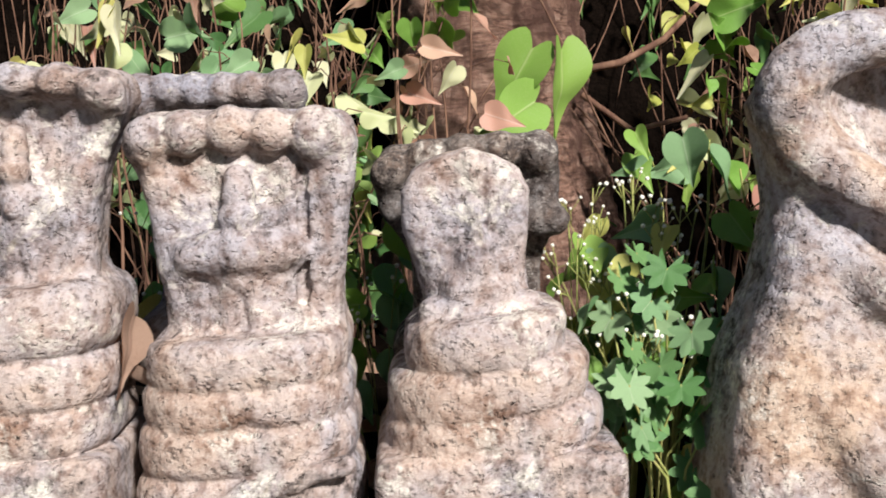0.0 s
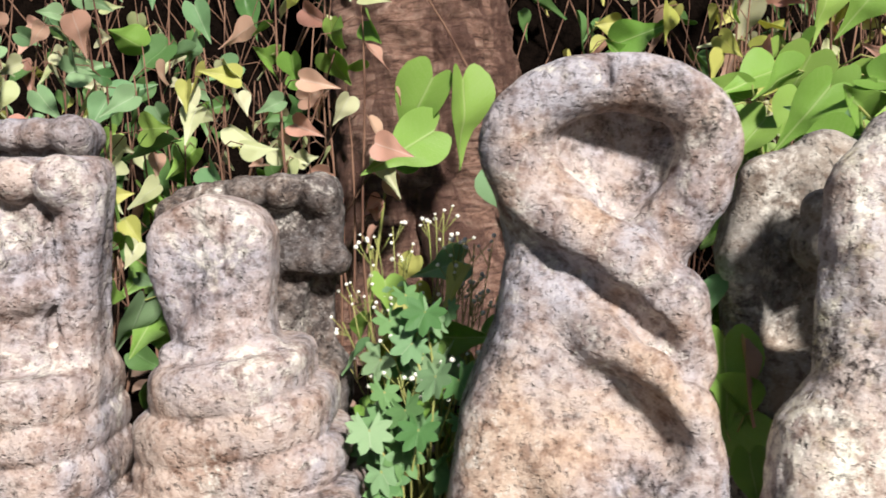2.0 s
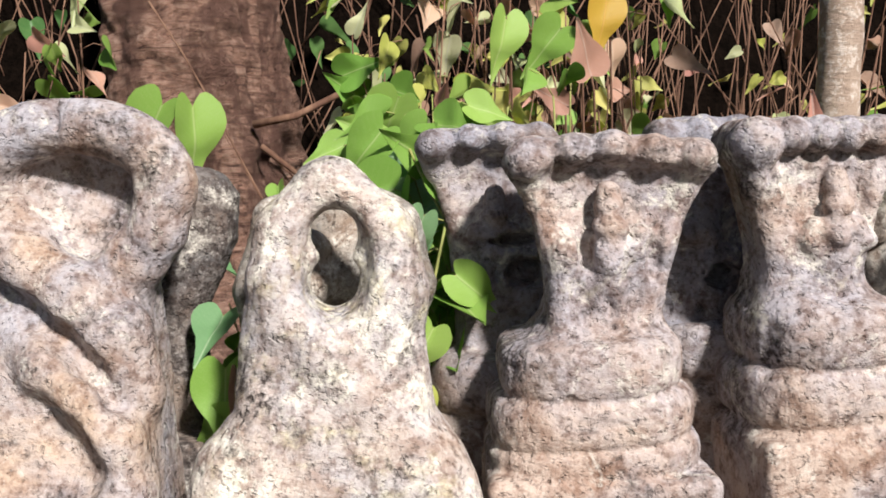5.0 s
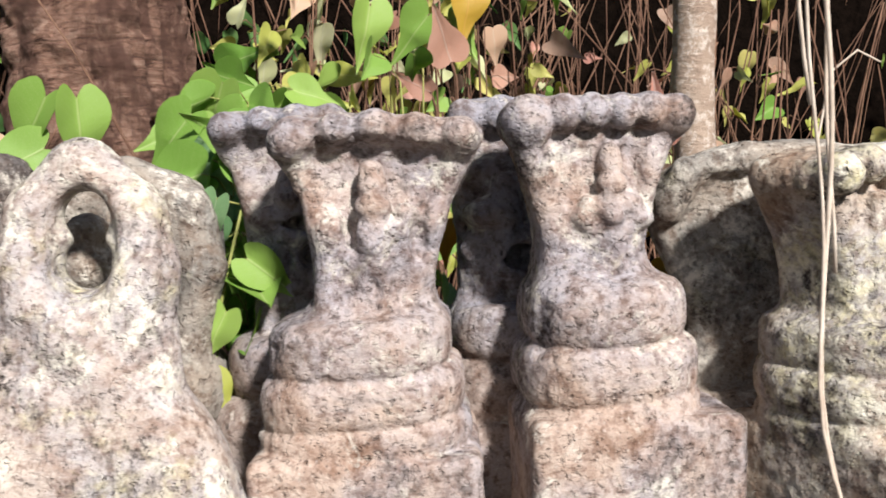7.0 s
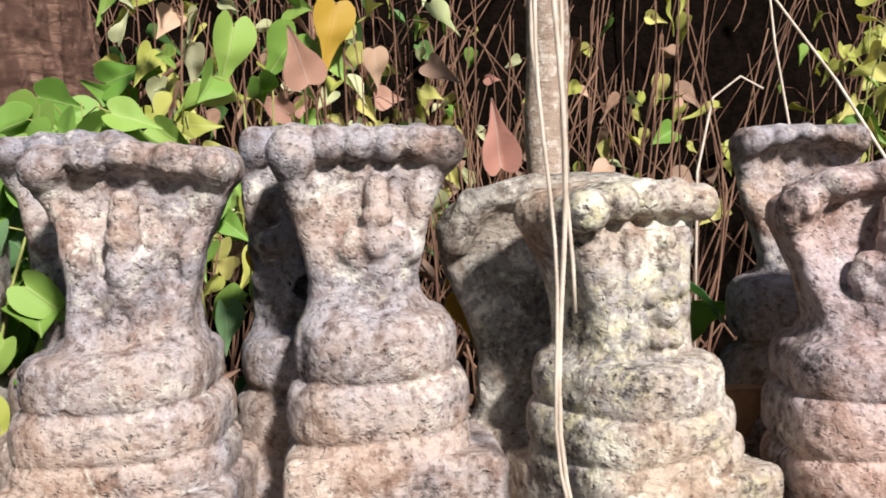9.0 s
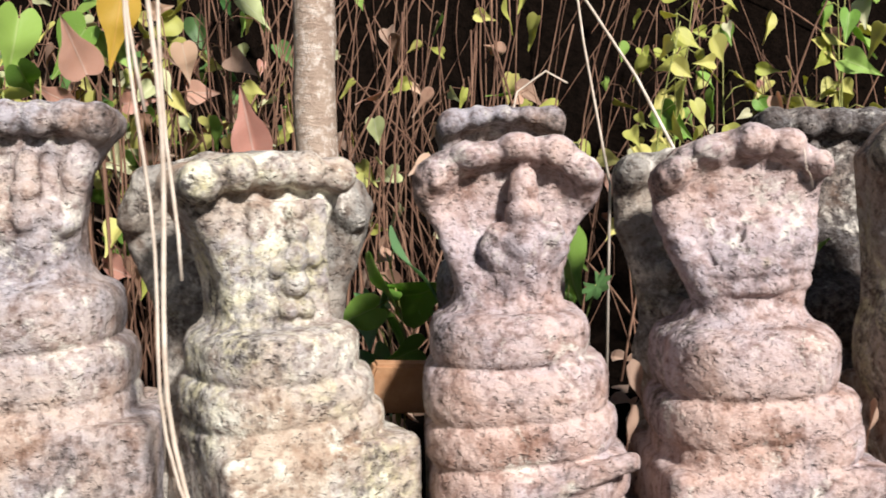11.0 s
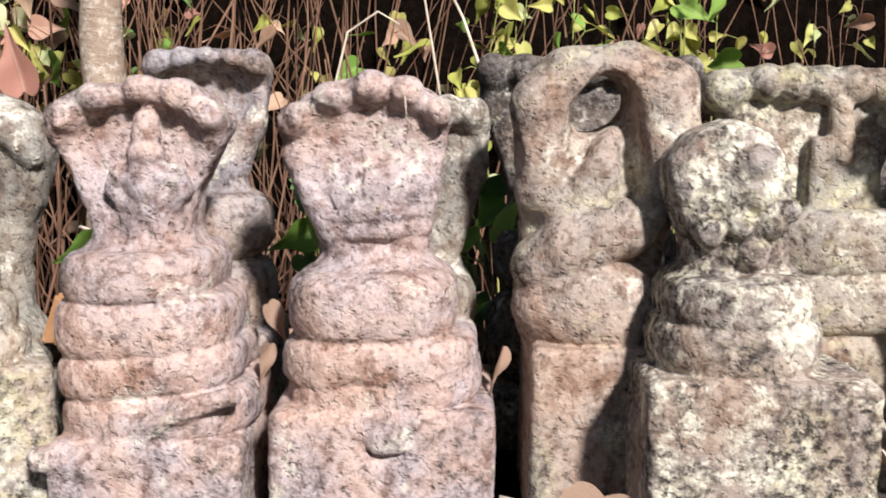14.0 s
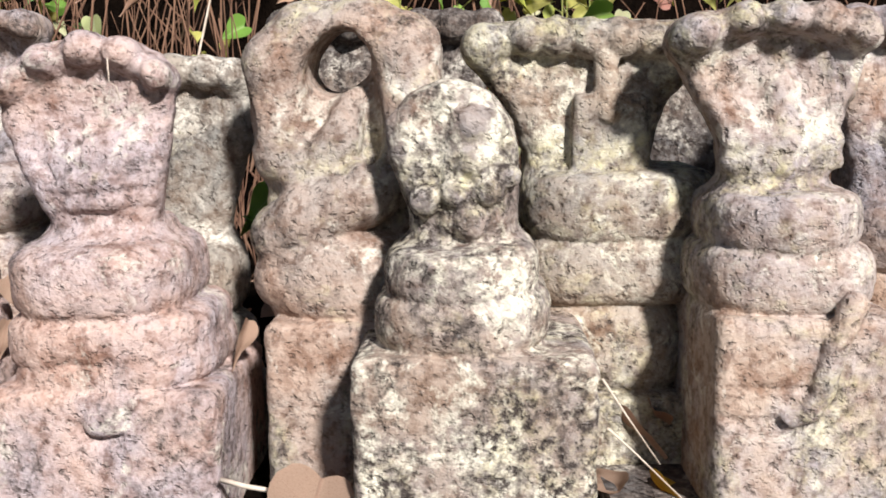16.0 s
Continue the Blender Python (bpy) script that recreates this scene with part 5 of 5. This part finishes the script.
# ---- fallen leaves and litter ----
def fallen(x, y, z, size, rx, ry, rz, key="dry", label="curled dry brown leaf lying among the stones"):
    ob = new("fallen_leaf", rng.choice(LEAVES[key]))
    ob.matrix_world = pose(x, y, z, rx, ry, rz) @ Matrix.Scale(size, 4)
    return tagged(ob, label, "leaf", "fallen leaves")


LEAVES["husk"] = [heart_leaf(1.0, 0.35, 0.5, DRY, 1.05, 0.2, 0.1)]
fallen(2.462, -0.100, 0.088, 0.10, -18, 14, -12, "husk", "broad curled dry brown leaf standing between two stones")
fallen(2.425, -0.09, 0.035, 0.09, -78, 20, 80)
fallen(2.352, 0.05, 0.225, 0.045, -10, 25, 60)
fallen(2.052, 0.06, 0.275, 0.045, -5, -25, 40)
fallen(2.056, 0.05, 0.225, 0.045, 0, 18, 50)
fallen(2.83, -0.02, 0.055, 0.05, -62, 30, 60, "gold", "fallen yellow leaf on the dark soil")
fallen(2.80, 0.05, 0.11, 0.06, -40, 40, 80)
fallen(2.79, -0.04, 0.05, 0.07, -75, 20, 200)
fallen(2.84, 0.03, 0.12, 0.06, -55, -30, 140)
fallen(-0.455, 0.10, 0.31, 0.09, -30, 50, 60)
fallen(-0.46, 0.07, 0.25, 0.08, -50, 30, 120)
fallen(0.575, 0.10, 0.30, 0.07, -30, 20, 50)
fallen(1.12, 0.40, 0.44, 0.055, 0, 0, 0, "gold", "yellow leaf caught on a stem between the stones")
fallen(1.425, 0.36, 0.45, 0.055, 0, 10, 20, "gold", "yellow leaf caught on a stem between the stones")
fallen(1.43, 0.34, 0.37, 0.055, -10, -15, -20, "gold", "yellow leaf caught on a stem between the stones")
twig([(2.345, -0.075, 0.075), (2.375, -0.085, 0.072), (2.41, -0.085, 0.066), (2.428, -0.085, 0.058)], 0.0035, "pale cream leaf stalk lying at the foot of the stones")
twig([(2.76, -0.10, 0.20), (2.79, -0.07, 0.15), (2.83, -0.06, 0.09)], 0.0014, "thin dry stalk leaning between the stones")
twig([(2.765, -0.11, 0.15), (2.80, -0.08, 0.11), (2.85, -0.08, 0.06)], 0.0014, "thin dry stalk leaning between the stones")


twig([(2.232, -0.03, 0.535), (2.234, -0.034, 0.51), (2.240, -0.03, 0.505), (2.243, -0.03, 0.49)], 0.0007, "hair-thin dry root hanging over the hood")
fallen(1.735, 0.48, 0.40, 0.05, -40, 60, 30, "salmon", "small red leaf caught on a stem between the stones")
fallen(1.505, 0.60, 0.56, 0.085, -5, 170, 10, "salmon", "pale pink dry leaf standing behind the stones")


def broken_tile():
    bm = bmesh.new()
    bmesh.ops.create_cube(bm, size=1.0)
    for v in bm.verts:
        v.co = Vector((v.co.x * 0.11, v.co.y * 0.022, v.co.z * 0.075))
        v.co.z += 0.25 * v.co.x
    bmesh.ops.bevel(bm, geom=bm.edges[:], offset=0.004, segments=2, affect="EDGES")
    return done(bm, "clay_tile", CLAY)


tile = new("clay_tile", broken_tile())
tile.matrix_world = pose(1.772, 0.19, 0.225, 14, 18, 20)
tagged(tile, "broken orange fired-clay tile wedged between two stones", "tile")


def slab():
    bm = bmesh.new()
    bmesh.ops.create_cube(bm, size=1.0)
    for v in bm.verts:
        v.co = Vector((v.co.x * 0.62, v.co.y * 0.5, v.co.z * 0.07))
    bmesh.ops.subdivide_edges(bm, edges=bm.edges[:], cuts=12, use_grid_fill=True)
    for v in bm.verts:
        v.co += 0.006 * Vector((noise.noise(v.co * 14), noise.noise(v.co * 15 + Vector((3, 1, 2))), noise.noise(v.co * 16 + Vector((7, 5, 1)))))
    return done(bm, "stone_slab", CRUST)


plinth = new("stone_slab", slab())
plinth.matrix_world = pose(3.09, -0.06, 0.012, 0, 0, 3)
tagged(plinth, "dark worn stone slab under the last stone", "slab")


def litter():
    return far_leaves(420, (-1.0, 3.5), (-0.3, 1.6), (0.0, 0.03), (0.05, 0.10), DRY, "leaf_litter")


tagged(new("leaf_litter", litter()), "scattered dry brown leaf litter on the soil", "litter", kind="stuff")
